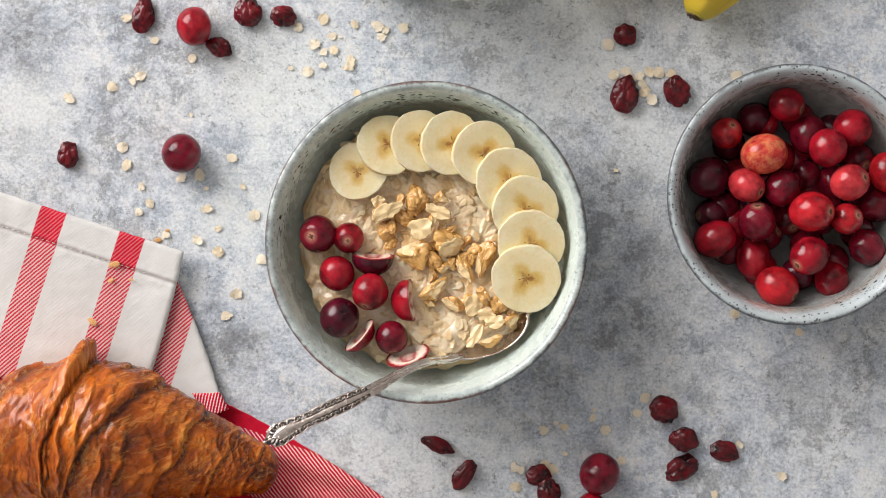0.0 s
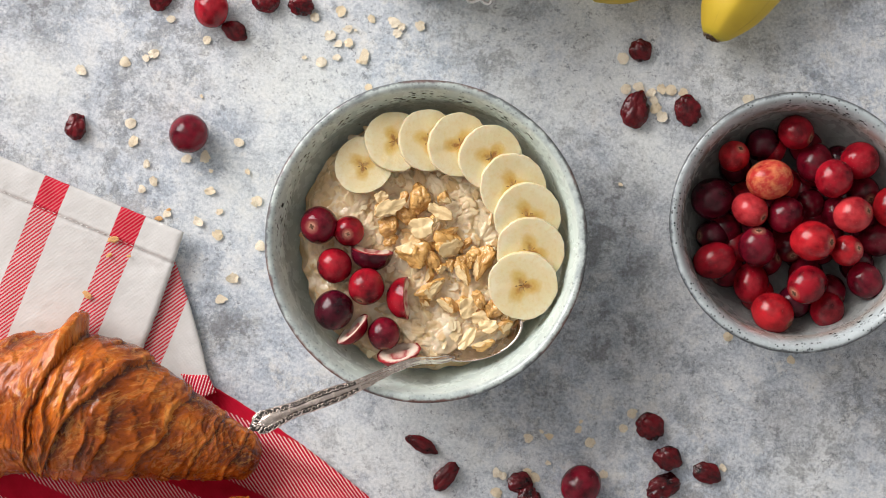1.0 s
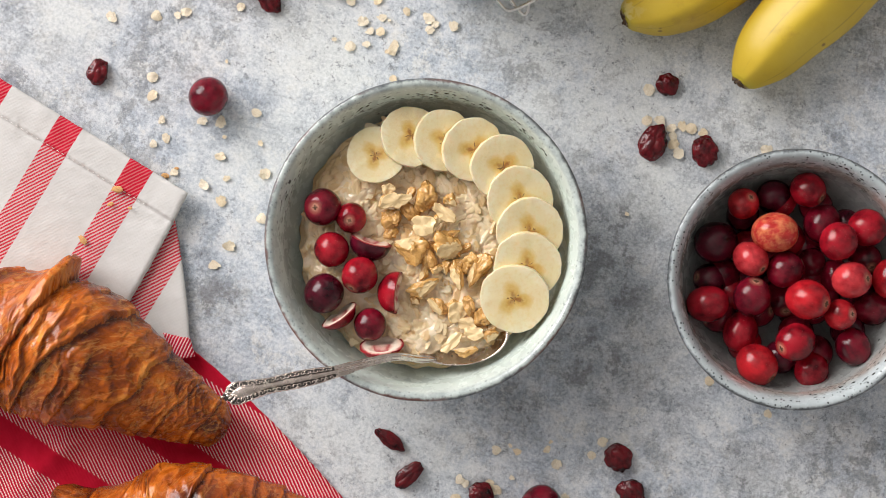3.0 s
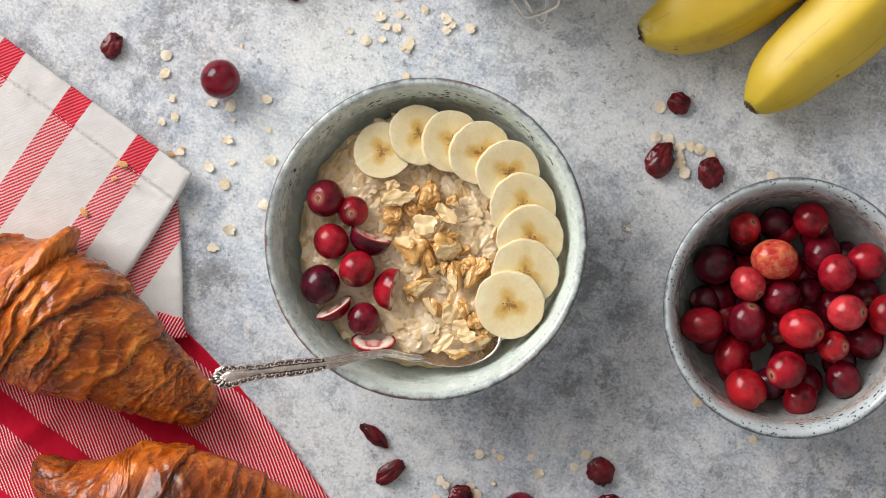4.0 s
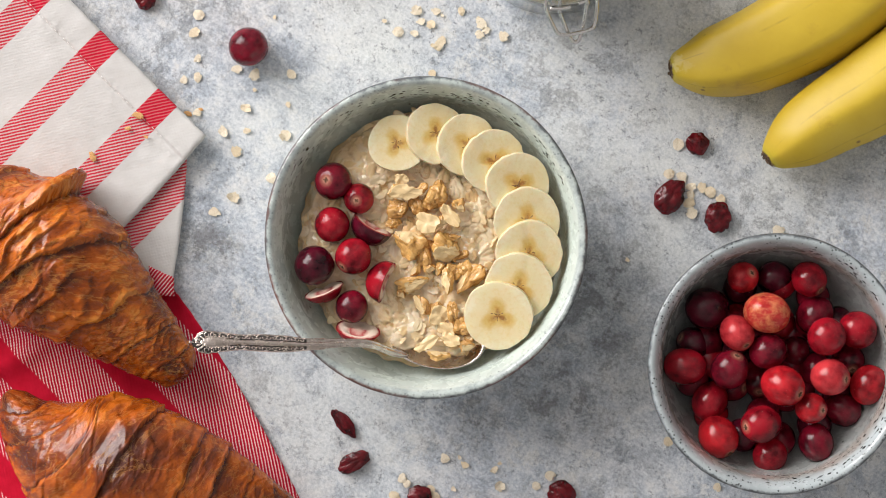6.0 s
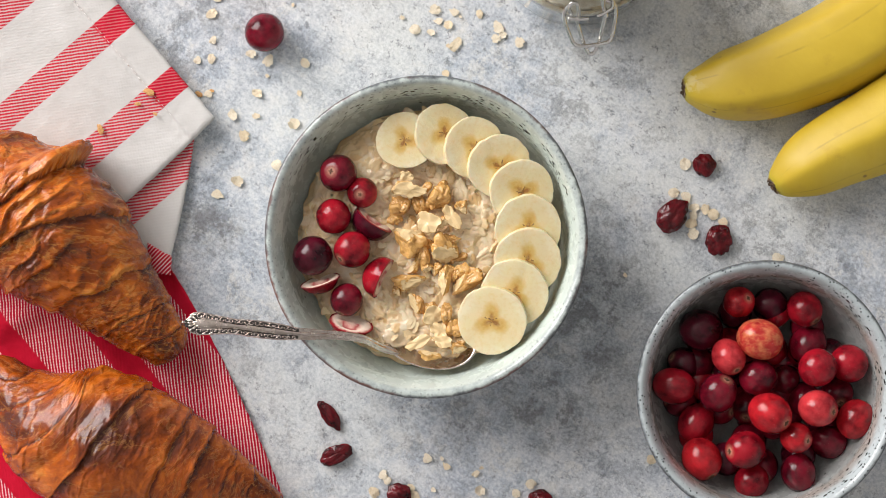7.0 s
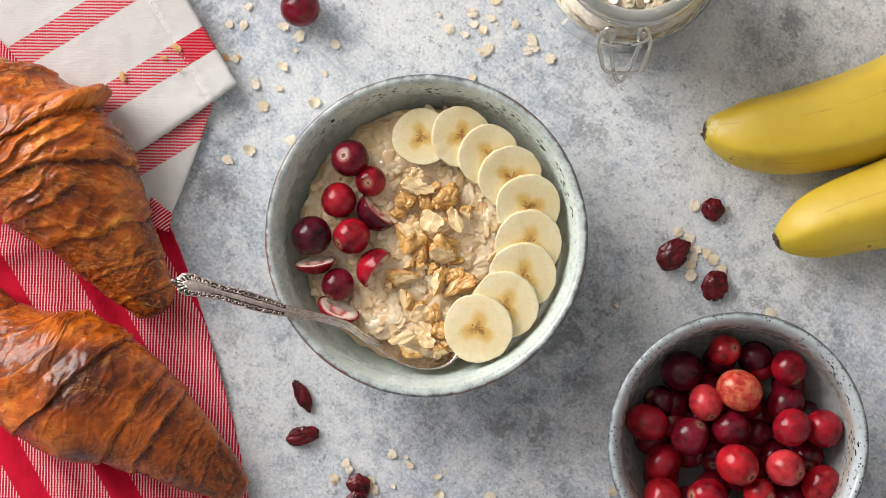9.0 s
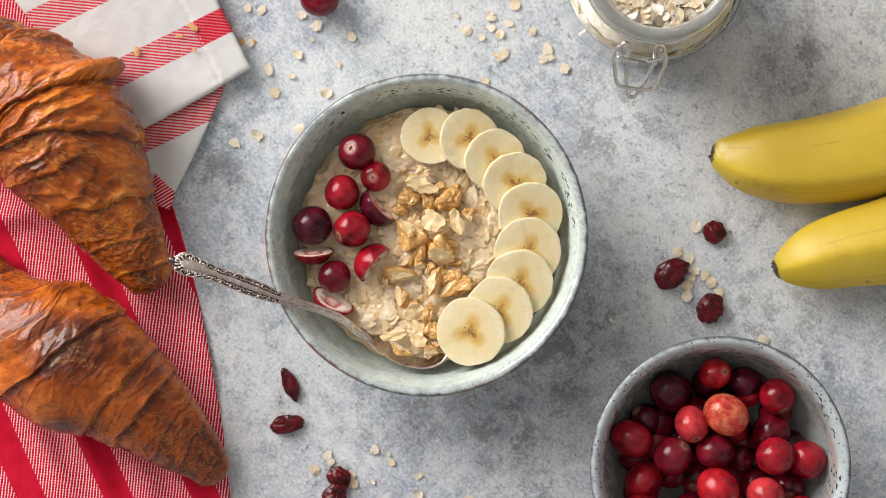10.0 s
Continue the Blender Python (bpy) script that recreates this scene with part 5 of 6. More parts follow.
    tagged(layer("hem_stitch", seam, M_THREAD, "row of white sewing stitches"), kind="stuff")

    def flap_lift(x, y, a, b):
        return 0.0075 + 0.0030 * math.sin(math.pi * a) * b + 0.0004 * nz(x * 200, y * 200, 2)

    flap = sheet(((-0.1225, -0.0775, 0.0080), (-0.1085, -0.0770, 0.0080), (-0.1040, -0.0853, 0.0080), (-0.1150, -0.0900, 0.0080)), 24, 24, flap_lift, 0.0016, axes((-0.1150, -0.0801, 0.0000), (0.8, 0.3), (0.012, 0)))
    layer("turned_corner", flap, M_TOWEL_RED, "small turned-up red checked corner")


towel()


# ---- croissants ----
def croissant(points, label, seed, borders, middle, rest, flaky, ledge, skin):
    """Rolled pastry: plan points with their half widths; borders are where one wrap ends on each flank, stepping down from the middle wrap."""
    n, m = 460, 176
    line = smooth_line([(p[0], p[1], 0) for p, _ in points], n)
    wide = smooth_line([(w, 0, 0) for _, w in points], n)
    mid = line[n // 2].copy()
    root = thing("croissant", None, pose(mid.x, mid.y, rest), label, "croissant", "croissants")
    o = seed * 11.3
    verts, bake_shade, uvs, own, groups = [], [], [], [], {}
    edges = []
    for i in range(m):
        ca, sa = math.cos(6.28318531 * i / m), math.sin(6.28318531 * i / m)
        edges.append([-0.03] + [(lo + hi) / 2 + (hi - lo) / 2 * ca + 0.016 * nz(ca * 1.8, sa * 1.8, q * 7 + o) + 0.006 * nz(ca * 6, sa * 6, q * 5 + o) for q, (lo, hi) in enumerate(borders)] + [1.03])
    lips = [1.1 if abs(q - middle - 0.5) < 1.6 else (0.5 if abs(q - middle) < 3 else 0.22) + 0.5 * abs(nz(q * 3.7, o, 1)) for q in range(len(borders) + 1)]
    for k, c in enumerate(line):
        s = k / (n - 1)
        d = (line[min(k + 1, n - 1)] - line[max(k - 1, 0)]).normalized()
        side = Vector((-d.y, d.x, 0))
        cap = math.sqrt(clamp(min(s, 1 - s) / 0.035))
        r = wide[k].x * (0.25 + 0.75 * cap)
        for i in range(m):
            a = 6.28318531 * i / m
            ca, sa = math.cos(a), math.sin(a)
            e = edges[i]
            w = sum(1 for q in e[1:-1] if s > q)
            g = clamp((s - e[w]) / max(e[w + 1] - e[w], 0.01))
            f = g if w > middle else 1 - g if w < middle else abs(2 * g - 1)
            # each wrap swells towards its outer lip, then drops to the next
            wrap = ledge * (lips[w] + (1 - lips[w]) * 0.3 * flaky) * (0.15 + 0.55 * f ** 1.6 + 0.30 * math.sin(math.pi * clamp(f * 0.9)) + 0.12 * step(f, 0.84, 0.93)) * (1 - step(f, 0.955, 1.0)) - ledge * 0.35
            # thin leaves of pastry overlapping outwards, each ending in a ragged lip
            phase = s * 24 + 1.5 * nz(s * 5, ca * 1.2, sa * 1.2 + o) + 0.40 * nz(s * 17, ca * 4, sa * 4 + o) + 0.12 * nz(s * 60, ca * 12, sa * 12 + o)
            leaf = math.floor(phase)
            saw = phase - leaf if w >= middle else 1 - phase + leaf
            loose = clamp(0.35 + 1.3 * nz(leaf * 3.7, ca * 1.1, sa * 1.1 + o))
            ridge = flaky * 0.095 * loose * saw ** 1.4 * (1 - step(saw, 0.95, 1.0))
            phase = s * 61 + 2.2 * nz(s * 9, ca * 2.2, sa * 2.2 + o + 5) + 0.5 * nz(s * 40, ca * 8, sa * 8 + o)
            thin = phase - math.floor(phase)
            ridge += flaky * 0.050 * clamp(0.3 + 1.5 * nz(math.floor(phase) * 2.3, ca * 2, sa * 2 + o)) * thin * (1 - step(thin, 0.88, 1.0))
            ridge += flaky * 0.05 * abs(nz(s * 30, ca * 2.6, sa * 2.6 + o + 14))
            # leaf lips paled as if lit, their creases darkened like shade, in colour
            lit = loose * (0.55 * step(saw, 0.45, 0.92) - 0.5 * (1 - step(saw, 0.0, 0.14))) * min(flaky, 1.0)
            ridge *= 0.55 + 0.45 * max(sa, 0)
            wrap *= 0.55 + 0.45 * max(sa, 0)
            if flaky > 1 and w == middle and g > 0.5:
                wrap += 0.26 * math.exp(-((f - 0.80) / 0.30) ** 2) * (1 - step(f, 0.95, 1.0)) * math.exp(-((ca - 0.9) / 0.3) ** 2)
            lump = (0.6 - flaky * 0.5) * 0.05 * abs(nz(s * 26, ca * 3.0, sa * 3.0 + o + 3)) + 0.035 * nz(s * 9, ca * 1.6, sa * 1.6 + o) + 0.010 * nz(s * 34, ca * 4.5, sa * 4.5 + o)
            q = r * (0.93 + wrap + ridge + lump)
            z = max(0.80 * q * sa + 0.64 * wide[k].x, 0.0)
            verts.append(c - mid + side * (q * ca) + Vector((0, 0, z)))
            # browning, with wrap-crease shade and pale lips put into the same tone
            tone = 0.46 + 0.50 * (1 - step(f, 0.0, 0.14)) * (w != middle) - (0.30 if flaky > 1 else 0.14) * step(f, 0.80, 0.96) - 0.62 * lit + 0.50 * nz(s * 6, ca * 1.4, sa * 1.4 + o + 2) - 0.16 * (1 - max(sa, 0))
            bake_shade.append(clamp(tone))
            uvs.append(((w + g) / (len(borders) + 1), a / 6.28318531 * 2))
            own.append(w)
    for k in range(n - 1):
        for i in range(m):
            j = (i + 1) % m
            groups.setdefault(own[k * m + i], []).append((k * m + i, k * m + j, (k + 1) * m + j, (k + 1) * m + i))
    groups.setdefault(own[0], []).append(tuple(range(m))[::-1])
    groups.setdefault(own[-1], []).append(tuple(range((n - 1) * m, n * m)))
    for faces in groups.values():
        used = sorted({v for f in faces for v in f})
        at = {v: q for q, v in enumerate(used)}
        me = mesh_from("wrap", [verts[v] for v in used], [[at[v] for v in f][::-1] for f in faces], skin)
        me.attributes.new("bake_shade", "FLOAT", "POINT").data.foreach_set("value", [bake_shade[v] for v in used])
        lay, k = me.uv_layers.new(name="UVMap"), 0
        for f in faces:
            seam = max(uvs[v][1] for v in f) - min(uvs[v][1] for v in f) > 1
            for v in f[::-1]:
                u = uvs[v]
                lay.data[k].uv = (u[0], u[1] + (2.0 if seam and u[1] < 1 else 0.0))
                k += 1
        part("wrap", me, root)


croissant([((-0.2635, -0.1611, 0.0300), 0.00947), ((-0.2409, -0.1253, 0.0300), 0.02563), ((-0.2018, -0.0990, 0.0300), 0.03400), ((-0.1643, -0.0958, 0.0300), 0.03800), ((-0.1227, -0.1056, 0.0300), 0.02563), ((-0.0986, -0.1122, 0.0300), 0.01727), ((-0.0788, -0.1158, 0.0300), 0.01059)],
          "flaky golden-brown baked croissant on a striped towel", 1, [(0.03, 0.11), (0.10, 0.22), (0.19, 0.34), (0.33, 0.475), (0.40, 0.585), (0.625, 0.68), (0.74, 0.82), (0.87, 0.94)], 3, 0.0085, 1.02, 0.135, M_CRUST)
croissant([((-0.1574, -0.1666, 0.0300), 0.00613), ((-0.1370, -0.1756, 0.0300), 0.01839), ((-0.1105, -0.1779, 0.0300), 0.03343), ((-0.0829, -0.1701, 0.0300), 0.03733), ((-0.0545, -0.1638, 0.0300), 0.02953), ((-0.0254, -0.1613, 0.0300), 0.02117), ((-0.0046, -0.1606, 0.0300), 0.01393), ((0.0115, -0.1623, 0.0300), 0.00780)],
          "smooth glossy dark-baked croissant on a red towel", 2, [(0.04, 0.12), (0.12, 0.25), (0.215, 0.355), (0.32, 0.47), (0.565, 0.58), (0.645, 0.635), (0.74, 0.70), (0.84, 0.77), (0.955, 0.905)], 3, 0.0040, 0.48, 0.120, M_CRUST_GLAZED)


# ---- bananas ----
def banana(parent, base, points, seed):
    n, m = 150, 60
    line = smooth_line([Vector(p) - Vector(base) for p, _ in points], n)
    wide = smooth_line([(w, 0, 0) for _, w in points], n)
    bm = bmesh.new()
    lay = bm.loops.layers.uv.new("UVMap")
    rings, where = [], {}
    for k, c in enumerate(line):
        s = k / (n - 1)
        d = (line[min(k + 1, n - 1)] - line[max(k - 1, 0)]).normalized()
        side = Vector((-d.y, d.x, 0)).normalized()
        up = side.cross(d) * -1
        ring = []
        for i in range(m):
            a = 6.28318531 * i / m
            pent = 1 + 0.050 * (1 - 2 * abs(math.sin(2.5 * a + seed)))  * step(s, 0.0, 0.06) + 0.010 * nz(math.cos(a), math.sin(a), s * 8 + seed)
            frill = 1 + (0.35 * nz(math.cos(a) * 2.5, math.sin(a) * 2.5, seed + k * 0.3) if k < 4 else 0)
            v = bm.verts.new(c + wide[k].x * pent * frill * (side * math.cos(a) + up * (0.93 * math.sin(a))))
            where[v] = (s, i / m)
            ring.append(v)
        rings.append(ring)
    for p, q in zip(rings, rings[1:]):
        for i in range(m):
            j = (i + 1) % m
            f = bm.faces.new((p[i], p[j], q[j], q[i]))
            for lp in f.loops:
                lp[lay].uv = where[lp.vert]
    # dished, ragged blossom end
    dish = bm.verts.new(line[0] + (line[1] - line[0]).normalized() * 0.0022)
    for i in range(m):
        f = bm.faces.new((dish, rings[0][(i + 1) % m], rings[0][i]))
        for lp in f.loops:
            lp[lay].uv = (0.0, 0.5)
    bm.faces.new(rings[-1])
    bmesh.ops.recalc_face_normals(bm, faces=bm.faces[:])
    fruit = part("banana", mesh_of("banana", bm, M_PEEL), parent)
    # dry scales left by the flower
    g, tip = random.Random(int(seed * 10)), bmesh.new()
    d = (line[0] - line[3]).normalized()
    side = Vector((-d.y, d.x, 0)).normalized()
    up = side.cross(d)
    for k in range(11):
        a = 0.5712 * k + g.uniform(-0.15, 0.15)
        out, across = side * math.cos(a) + up * math.sin(a), up * math.cos(a) - side * math.sin(a)
        r, reach_out, w = wide[0].x * g.uniform(0.70, 1.0), g.uniform(0.0001, 0.0012), g.uniform(0.0010, 0.0018)
        base = [line[0] - d * 0.0012 + out * r + across * w, line[0] - d * 0.0012 + out * r - across * w]
        ends = [line[0] + d * reach_out + out * r * g.uniform(0.7, 1.15) - across * w * 0.5, line[0] + d * reach_out * 0.8 + out * r + across * w * 0.6]
        ring = [tip.verts.new(p) for p in base + ends]
        inner = [tip.verts.new(p - out * 0.0005) for p in base + ends]
        tip.faces.new(ring)
        tip.faces.new(inner[::-1])
        for i in range(4):
            tip.faces.new((ring[i], inner[i], inner[(i + 1) % 4], ring[(i + 1) % 4]))
    bmesh.ops.recalc_face_normals(tip, faces=tip.faces[:])
    part("blossom_end", mesh_of("blossom_end", tip, M_TIP, False), fruit, "dry dark brown blossom end")
    return fruit


def banana_bunch():
    base = (0.1366, 0.1813, 0.0000)
    root = thing("banana_bunch", None, pose(*base), "two ripe yellow bananas with brown tips lying together", "banana")
    banana(root, base, [((0.0653, 0.1285, 0.0200), 0.00410), ((0.0688, 0.1310, 0.0200), 0.00880), ((0.0822, 0.1408, 0.0210), 0.01720), ((0.1010, 0.1596, 0.0215), 0.02130), ((0.1229, 0.1920, 0.0225), 0.02360),
                        ((0.1394, 0.2354, 0.0225), 0.02248), ((0.1460, 0.2805, 0.0210), 0.01742), ((0.1466, 0.3112, 0.0210), 0.00843), ((0.1452, 0.3298, 0.0220), 0.00618)], 1.0)
    banana(root, base, [((0.1290, 0.1103, 0.0190), 0.00393), ((0.1309, 0.1143, 0.0190), 0.00860), ((0.1370, 0.1266, 0.0200), 0.01580), ((0.1461, 0.1431, 0.0210), 0.01910), ((0.1611, 0.1674, 0.0220), 0.02191),
                        ((0.1765, 0.2032, 0.0225), 0.02191), ((0.1810, 0.2541, 0.0210), 0.01742), ((0.1705, 0.2996, 0.0210), 0.00843), ((0.1492, 0.3299, 0.0220), 0.00618)], 2.2)


banana_bunch()


# ---- jar of oats ----
JAR = (-0.0182, 0.1664, 0.0500)


def jar():
    root = thing("storage_jar", None, pose(JAR[0], JAR[1], 0), "open clip-top glass storage jar full of rolled oats", "jar")
    R = 0.0436
    prof = [(0.020, 0.0), (0.038, 0.0), (0.0415, 0.002), (R, 0.006), (R, 0.057), (0.0428, 0.064), (0.0398, 0.0695), (0.0362, 0.073), (0.0352, 0.076), (0.0362, 0.079), (0.0366, 0.083), (0.0362, 0.0865), (0.0345, 0.088),
            (0.0318, 0.088), (0.0308, 0.0865), (0.0306, 0.078), (0.0332, 0.073), (0.0378, 0.068), (0.0412, 0.062), (0.0423, 0.056), (0.0423, 0.008), (0.034, 0.005), (0.012, 0.0045)]
    body = part("glass_body", mesh_of("glass_body", lathe(prof, 96), M_GLASS), root, "clear glass with a thick rim")
    body.visible_shadow = False
    lip = lathe([(0.0298, 0.0850), (0.0300, 0.0868), (0.0312, 0.0884), (0.0338, 0.0892), (0.0358, 0.0886), (0.0372, 0.0868), (0.0374, 0.0840), (0.0366, 0.0815), (0.0330, 0.0808), (0.0304, 0.0825)], 96)
    for f in [f for f in lip.faces if len(f.verts) > 4]:
        lip.faces.remove(f)
    part("glass_lip", mesh_of("glass_lip", lip, M_LIP), root, "thick grey-green glass lip")
    g = random.Random(21)
    core = lathe([(0.010, 0.006), (0.0355, 0.007), (0.0402, 0.010), (0.0406, 0.056), (0.0394, 0.062), (0.0318, 0.073), (0.0295, 0.079), (0.010, 0.080)], 64)
    oats = part("oat_fill", mesh_of("oat_fill", core, M_OAT_FILL), root, "dry rolled oats heaped to the rim")
    poses = []
    for _ in range(620):
        r, a = 0.0295 * math.sqrt(g.random()), g.uniform(0, 6.283)
        poses.append(Matrix.Translation((r * math.cos(a), r * math.sin(a), 0.0805 + g.uniform(-0.001, 0.003))) @ pose(0, 0, 0, g.gauss(0, 14), g.gauss(0, 14), g.uniform(0, 360)) @ Matrix.Scale(g.uniform(0.0052, 0.0078), 4))
    for k in range(760):
        # flakes pressed flat against the glass
        a, z = g.uniform(0, 6.283), g.uniform(0.008, 0.066)
        r = 0.0411 if z < 0.057 else 0.0411 - (z - 0.057) * 0.75
        poses.append(pose(0, 0, 0, 0, 0, math.degrees(a)) @ Matrix.Translation((r, 0, z)) @ pose(0, 0, 0, 0, 82 - 50 * step(z, 0.056, 0.066), 0) @ pose(0, 0, 0, g.gauss(0, 7), g.gauss(0, 7), g.uniform(0, 360)) @ Matrix.Diagonal((0.0066, 0.0060, 0.0022, 1)))
    fl = part("flake_layer", heap("flake_layer", poses, M_OAT, FLAKES), oats)
    tagged(fl, kind="stuff")

    def wire(name, pts, rad, label=""):
        return part(name, mesh_of(name, tube([Vector(p) - Vector((JAR[0], JAR[1], 0)) for p in pts], rad), M_STEEL), root, label)

    ring = [(JAR[0] + 0.0366 * math.cos(a * 0.2618), JAR[1] + 0.0366 * math.sin(a * 0.2618), 0.0758) for a in range(25)]
    wire("neck_wire", ring, 0.0009, "steel wire round the neck")
    wire("clasp", [(-0.0038, 0.1280, 0.0740), (-0.0044, 0.1254, 0.0720), (-0.0028, 0.1217, 0.0680), (0.0037, 0.1172, 0.0600), (0.0081, 0.1152, 0.0560), (0.0127, 0.1173, 0.0550), (0.0202, 0.1237, 0.0550), (0.0213, 0.1272, 0.0550), (0.0196, 0.1321, 0.0590), (0.0162, 0.1383, 0.0660), (0.0129, 0.1403, 0.0700), (0.0097, 0.1394, 0.0720)], 0.00095, "bent steel wire clasp hanging open")
    wire("lever", [(0.0017, 0.1254, 0.0660), (0.0077, 0.1208, 0.0580), (0.0132, 0.1168, 0.0520), (0.0165, 0.1157, 0.0500), (0.0180, 0.1181, 0.0500), (0.0167, 0.1242, 0.0540), (0.0134, 0.1330, 0.0640), (0.0111, 0.1363, 0.0680)], 0.0010, "steel wire closing lever")
    wire("hook", [(0.0036, 0.1235, 0.0660), (0.0015, 0.1275, 0.0720), (-0.0010, 0.1298, 0.0770), (-0.0034, 0.1291, 0.0780), (-0.0036, 0.1265, 0.0760), (-0.0004, 0.1247, 0.0700)], 0.0010)
    wire("hook", [(0.0140, 0.1334, 0.0660), (0.0099, 0.1362, 0.0720), (0.0080, 0.1386, 0.0770), (0.0089, 0.1406, 0.0780), (0.0118, 0.1409, 0.0740), (0.0139, 0.1386, 0.0700)], 0.0010)
    wire("pin", [(-0.0013, 0.1226, 0.0700), (0.0029, 0.1246, 0.0700), (0.0072, 0.1278, 0.0700)], 0.0009)
    wire("pin", [(0.0098, 0.1309, 0.0700), (0.0122, 0.1342, 0.0700), (0.0141, 0.1384, 0.0700)], 0.0009)


jar()


# ---- scattered on the board ----
GL = "loose cranberries on the board"
for at, r, tone, tilt, turn, k in (
        ((-0.1213, 0.1071, 0.0090), 0.00879, "red", 95, 95, 1.15), ((-0.1275, 0.0433, 0.0095), 0.00978, "wine", 110, 40, 1.03),
        ((0.0822, -0.1174, 0.0095), 0.00992, "wine", 100, 60, 1.10), ((0.0781, -0.1341, 0.0070), 0.00710, "red", 60, 200, 1.05)):
    berry((at[0], at[1], r * 0.99), r, tone, "lying on the board", GL, tilt, turn, k)


def dried_shape(seed):
    bm = bmesh.new()
    bmesh.ops.create_icosphere(bm, subdivisions=5, radius=1)
    o = seed * 5.1
    for v in bm.verts:
        x, y, z = v.co
        crease = abs(nz(x * 1.5 + o, y * 1.5, z * 1.5)) * 0.24 + abs(nz(x * 3.4, y * 3.4 + o, z * 3.4)) * 0.10 + abs(nz(x * 7, y * 7 + o, z * 7)) * 0.06
        f = 0.86 + crease + 0.22 * nz(x * 1.1, y * 1.1, z * 1.1 + o)
        v.co = v.co * f
    return bm


M_DRIED = berry_skin("dried_cranberry_skin", (0.014, 0.0015, 0.003), (0.115, 0.005, 0.009), 0.0, 0.0)
DRIED = [mesh_of("dried_cranberry", dried_shape(s), M_DRIED) for s in range(5)]
GD = "dried cranberries on the board"
DRIED_AT = [
    ((-0.1474, 0.1123, 0.0000), 20, 31, 8), ((-0.0946, 0.1146, 0.0000), 26, 27, 0), ((-0.0769, 0.1126, 0.0000), 24, 19, 10), ((-0.1091, 0.0971, 0.0000), 25, 18, 30), ((-0.1854, 0.0426, 0.0000), 20, 25, 0),
    ((0.0957, 0.1029, 0.0000), 21, 20, 30), ((0.0954, 0.0729, 0.0000), 26, 34, 10), ((0.1217, 0.0746, 0.0000), 24, 28, -20), ((0.0011, -0.1037, 0.0000), 32, 14, 25), ((0.0142, -0.1190, 0.0000), 18, 32, 32)]
DRIED_AT += [
    ((0.0520, -0.1191, 0.0000), 23, 19, 0), ((0.0571, -0.1271, 0.0000), 22, 25, -10), ((0.1151, -0.0857, 0.0000), 27, 24, 30), ((0.1254, -0.1009, 0.0000), 27, 23, 20), ((0.1243, -0.1154, 0.0000), 34, 23, -25), ((0.1457, -0.1071, 0.0000), 27, 19, 18)]
for k, (at, a, b, turn) in enumerate(DRIED_AT):
    s = 1.2 / 4200 * 0.98
    h = min(a, b) * s * 0.62
    ob = thing("dried_cranberry", DRIED[k % 5], pose(at[0], at[1], h * 0.80, 0, 0, -turn), "wrinkled dark red dried cranberry on the board", "dried cranberry", GD)
    ob.scale = (a * s, b * s, h)

GO = "scattered oat flakes"


def scatter(spots, sizes=(0.0043, 0.0068)):
    for x, y in spots:
        s = rnd.uniform(*sizes)
        m = Matrix.Translation((x, y, 0.0007 + s * 0.05)) @ pose(0, 0, 0, rnd.uniform(-7, 7), rnd.uniform(-7, 7), rnd.uniform(0, 360))
        ob = thing("oat_flake", rnd.choice(FLAKE_MESHES), m, "small pale dry rolled oat flake on the board", "oat flake", GO)
        ob.scale = (s, s, s * 0.8)


scatter([(-0.1563, 0.1117), (-0.1420, 0.1006), (-0.1494, 0.0823), (-0.1529, 0.0800), (-0.1637, 0.0774), (-0.1229, 0.0917), (-0.1560, 0.0380), (-0.1586, 0.0466), (-0.1031, 0.0411), (-0.1286, 0.0311), (-0.1191, 0.0320), (-0.1857, 0.0717)])
scatter([(-0.0611, 0.0989), (-0.0694, 0.1071), (-0.0569, 0.1117), (-0.0411, 0.1089), (-0.0294, 0.1077), (-0.0257, 0.1057), (-0.0277, 0.1023), (-0.0160, 0.1069), (-0.0523, 0.1026), (-0.0566, 0.0946), (-0.0517, 0.0954), (-0.0569, 0.0880), (-0.0643, 0.0849), (-0.0429, 0.0906), (-0.0434, 0.0877), (-0.0400, 0.0740)])
scatter([(0.1057, -0.0803), (0.1017, -0.0877), (0.0649, -0.0949), (0.0794, -0.0903), (0.0860, -0.0963), (0.0400, -0.1149), (0.0429, -0.1160), (0.0551, -0.1134), (0.0586, -0.1163), (0.0940, -0.1117), (0.0409, -0.1249), (0.1754, -0.1197), (0.1409, -0.1286), (0.1534, -0.1037), (0.0546, -0.0966)])
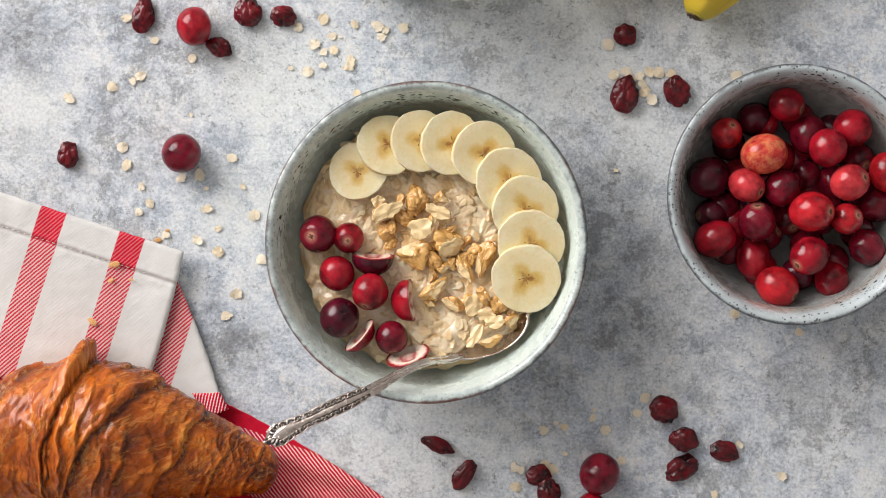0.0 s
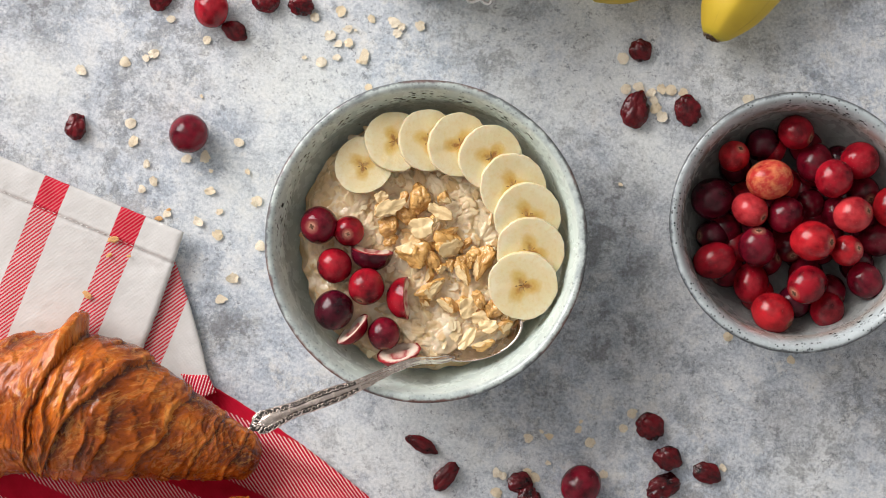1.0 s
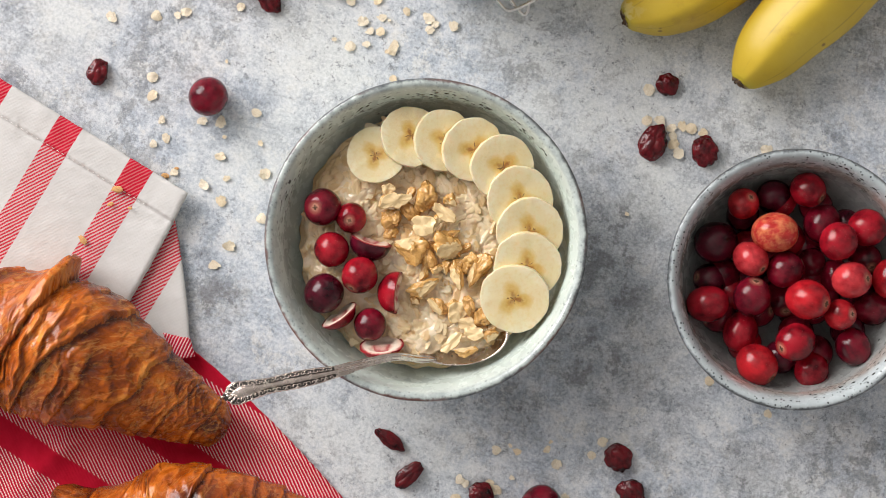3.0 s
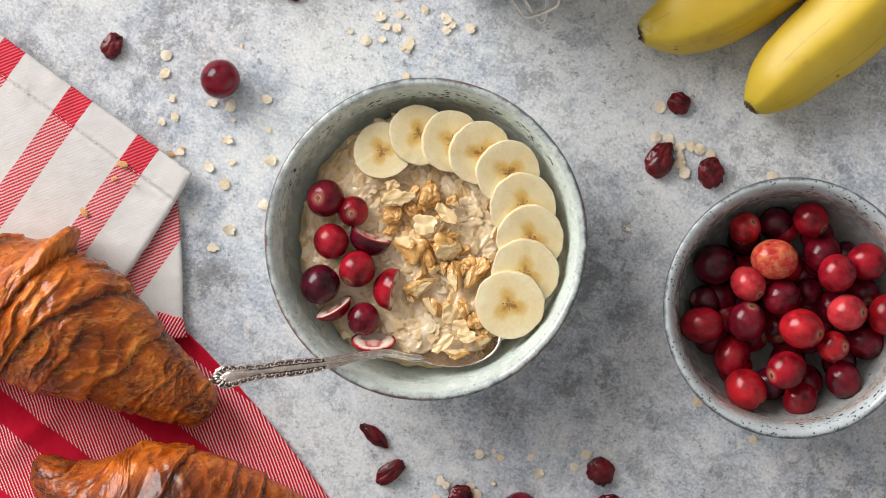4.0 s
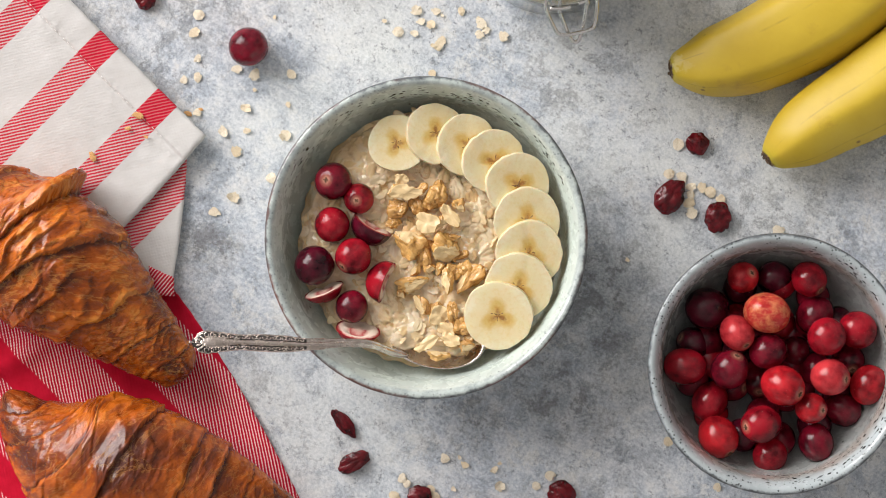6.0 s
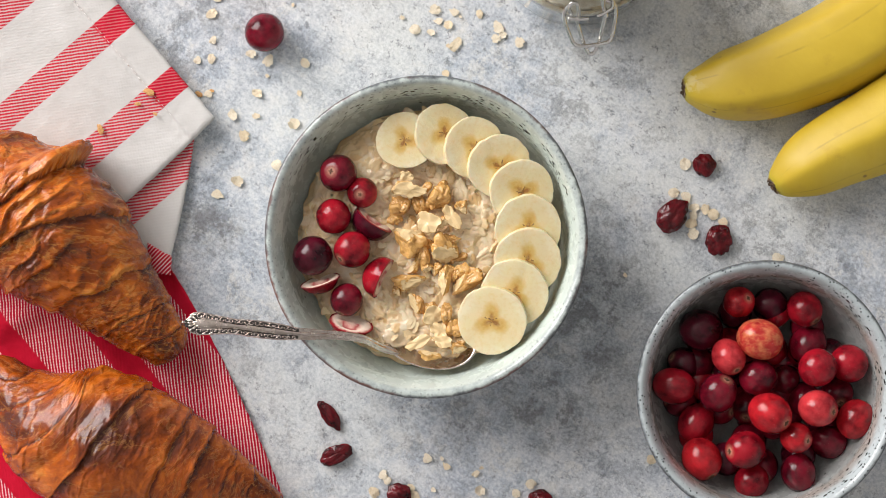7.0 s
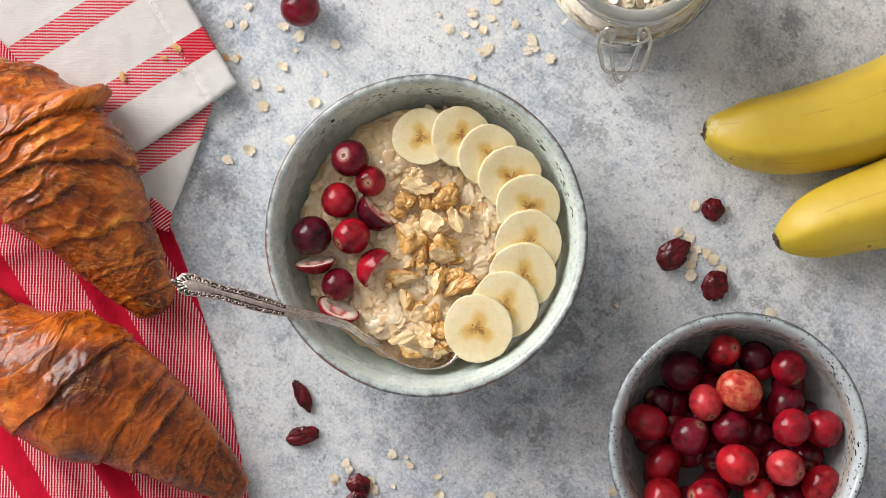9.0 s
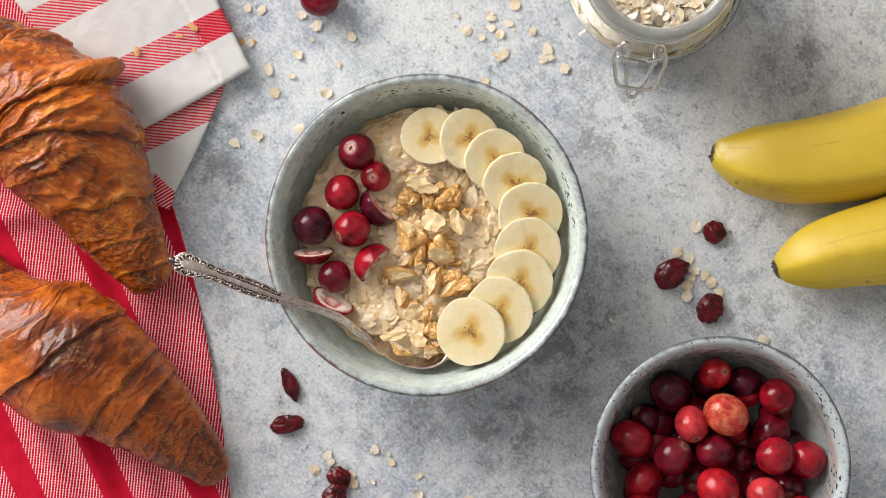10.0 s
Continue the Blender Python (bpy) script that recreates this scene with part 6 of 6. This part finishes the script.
scatter([(-0.1500, 0.0137), (-0.1446, 0.0186), (-0.1206, -0.0003), (-0.1100, 0.0054), (-0.1097, -0.0063), (-0.0920, 0.0120), (-0.1003, -0.0271), (-0.1060, -0.0383), (-0.1154, 0.0157), (-0.1363, 0.0026), (-0.0883, -0.0100), (-0.1486, 0.0266)])
scatter([(0.0874, 0.0983), (0.0897, 0.0831), (0.0966, 0.0849), (0.1031, 0.0826), (0.1074, 0.0849), (0.1129, 0.0843), (0.1186, 0.0840), (0.1057, 0.0751), (0.1091, 0.0711), (0.1043, 0.0789), (0.1837, -0.0471), (0.1509, -0.0374), (0.1519, 0.0825)])
scatter([(-0.1237, 0.0631), (-0.0731, 0.0866), (-0.0486, 0.1023), (0.0803, -0.0860), (0.0651, -0.1083), (-0.1160, 0.0257), (-0.0977, 0.0269), (0.0909, 0.0349), (-0.0314, 0.1089), (-0.0463, 0.0866), (0.0609, -0.0926)], (0.002, 0.0034))


def crumb(at, z, size, turn):
    ob = thing("pastry_crumb", CRUMB, pose(at[0], at[1], z, 0, 0, turn), "tiny brown flake of croissant crust", "crumb", "croissant crumbs")
    ob.scale = (size, size * 0.55, size * 0.16)


CRUMB = mesh_of("pastry_crumb", dried_shape(9), M_CRUMB)
for at, z, size, turn in (((-0.1403, -0.0003, 0.0000), 0.0008, 0.0022, 0), ((-0.1720, -0.0414, 0.0000), 0.0104, 0.0028, -40), ((-0.1609, -0.0126, 0.0000), 0.0108, 0.0030, 10), ((-0.1626, -0.0206, 0.0000), 0.0104, 0.0018, 30), ((-0.1857, 0.0714, 0.0000), 0.0008, 0.0018, 60),
                          ((-0.1526, -0.0203, 0.0000), 0.0106, 0.0013, 0), ((-0.1391, -0.0446, 0.0000), 0.0070, 0.0018, 60), ((-0.1356, 0.0046, 0.0000), 0.0008, 0.0013, 10)):
    crumb(at, z, size, turn)


# ---- motion: the board turns clockwise under the camera, gathering speed a little ----
def motions():
    for ob in TURNING:
        start = Matrix.LocRotScale(ob.location, ob.rotation_euler, None)
        walk(ob, [(t, pose(0, 0, 0, 0, 0, -4.5647 * t + 0.0135 * t * (10 - t)) @ start) for t in range(11)])


motions()
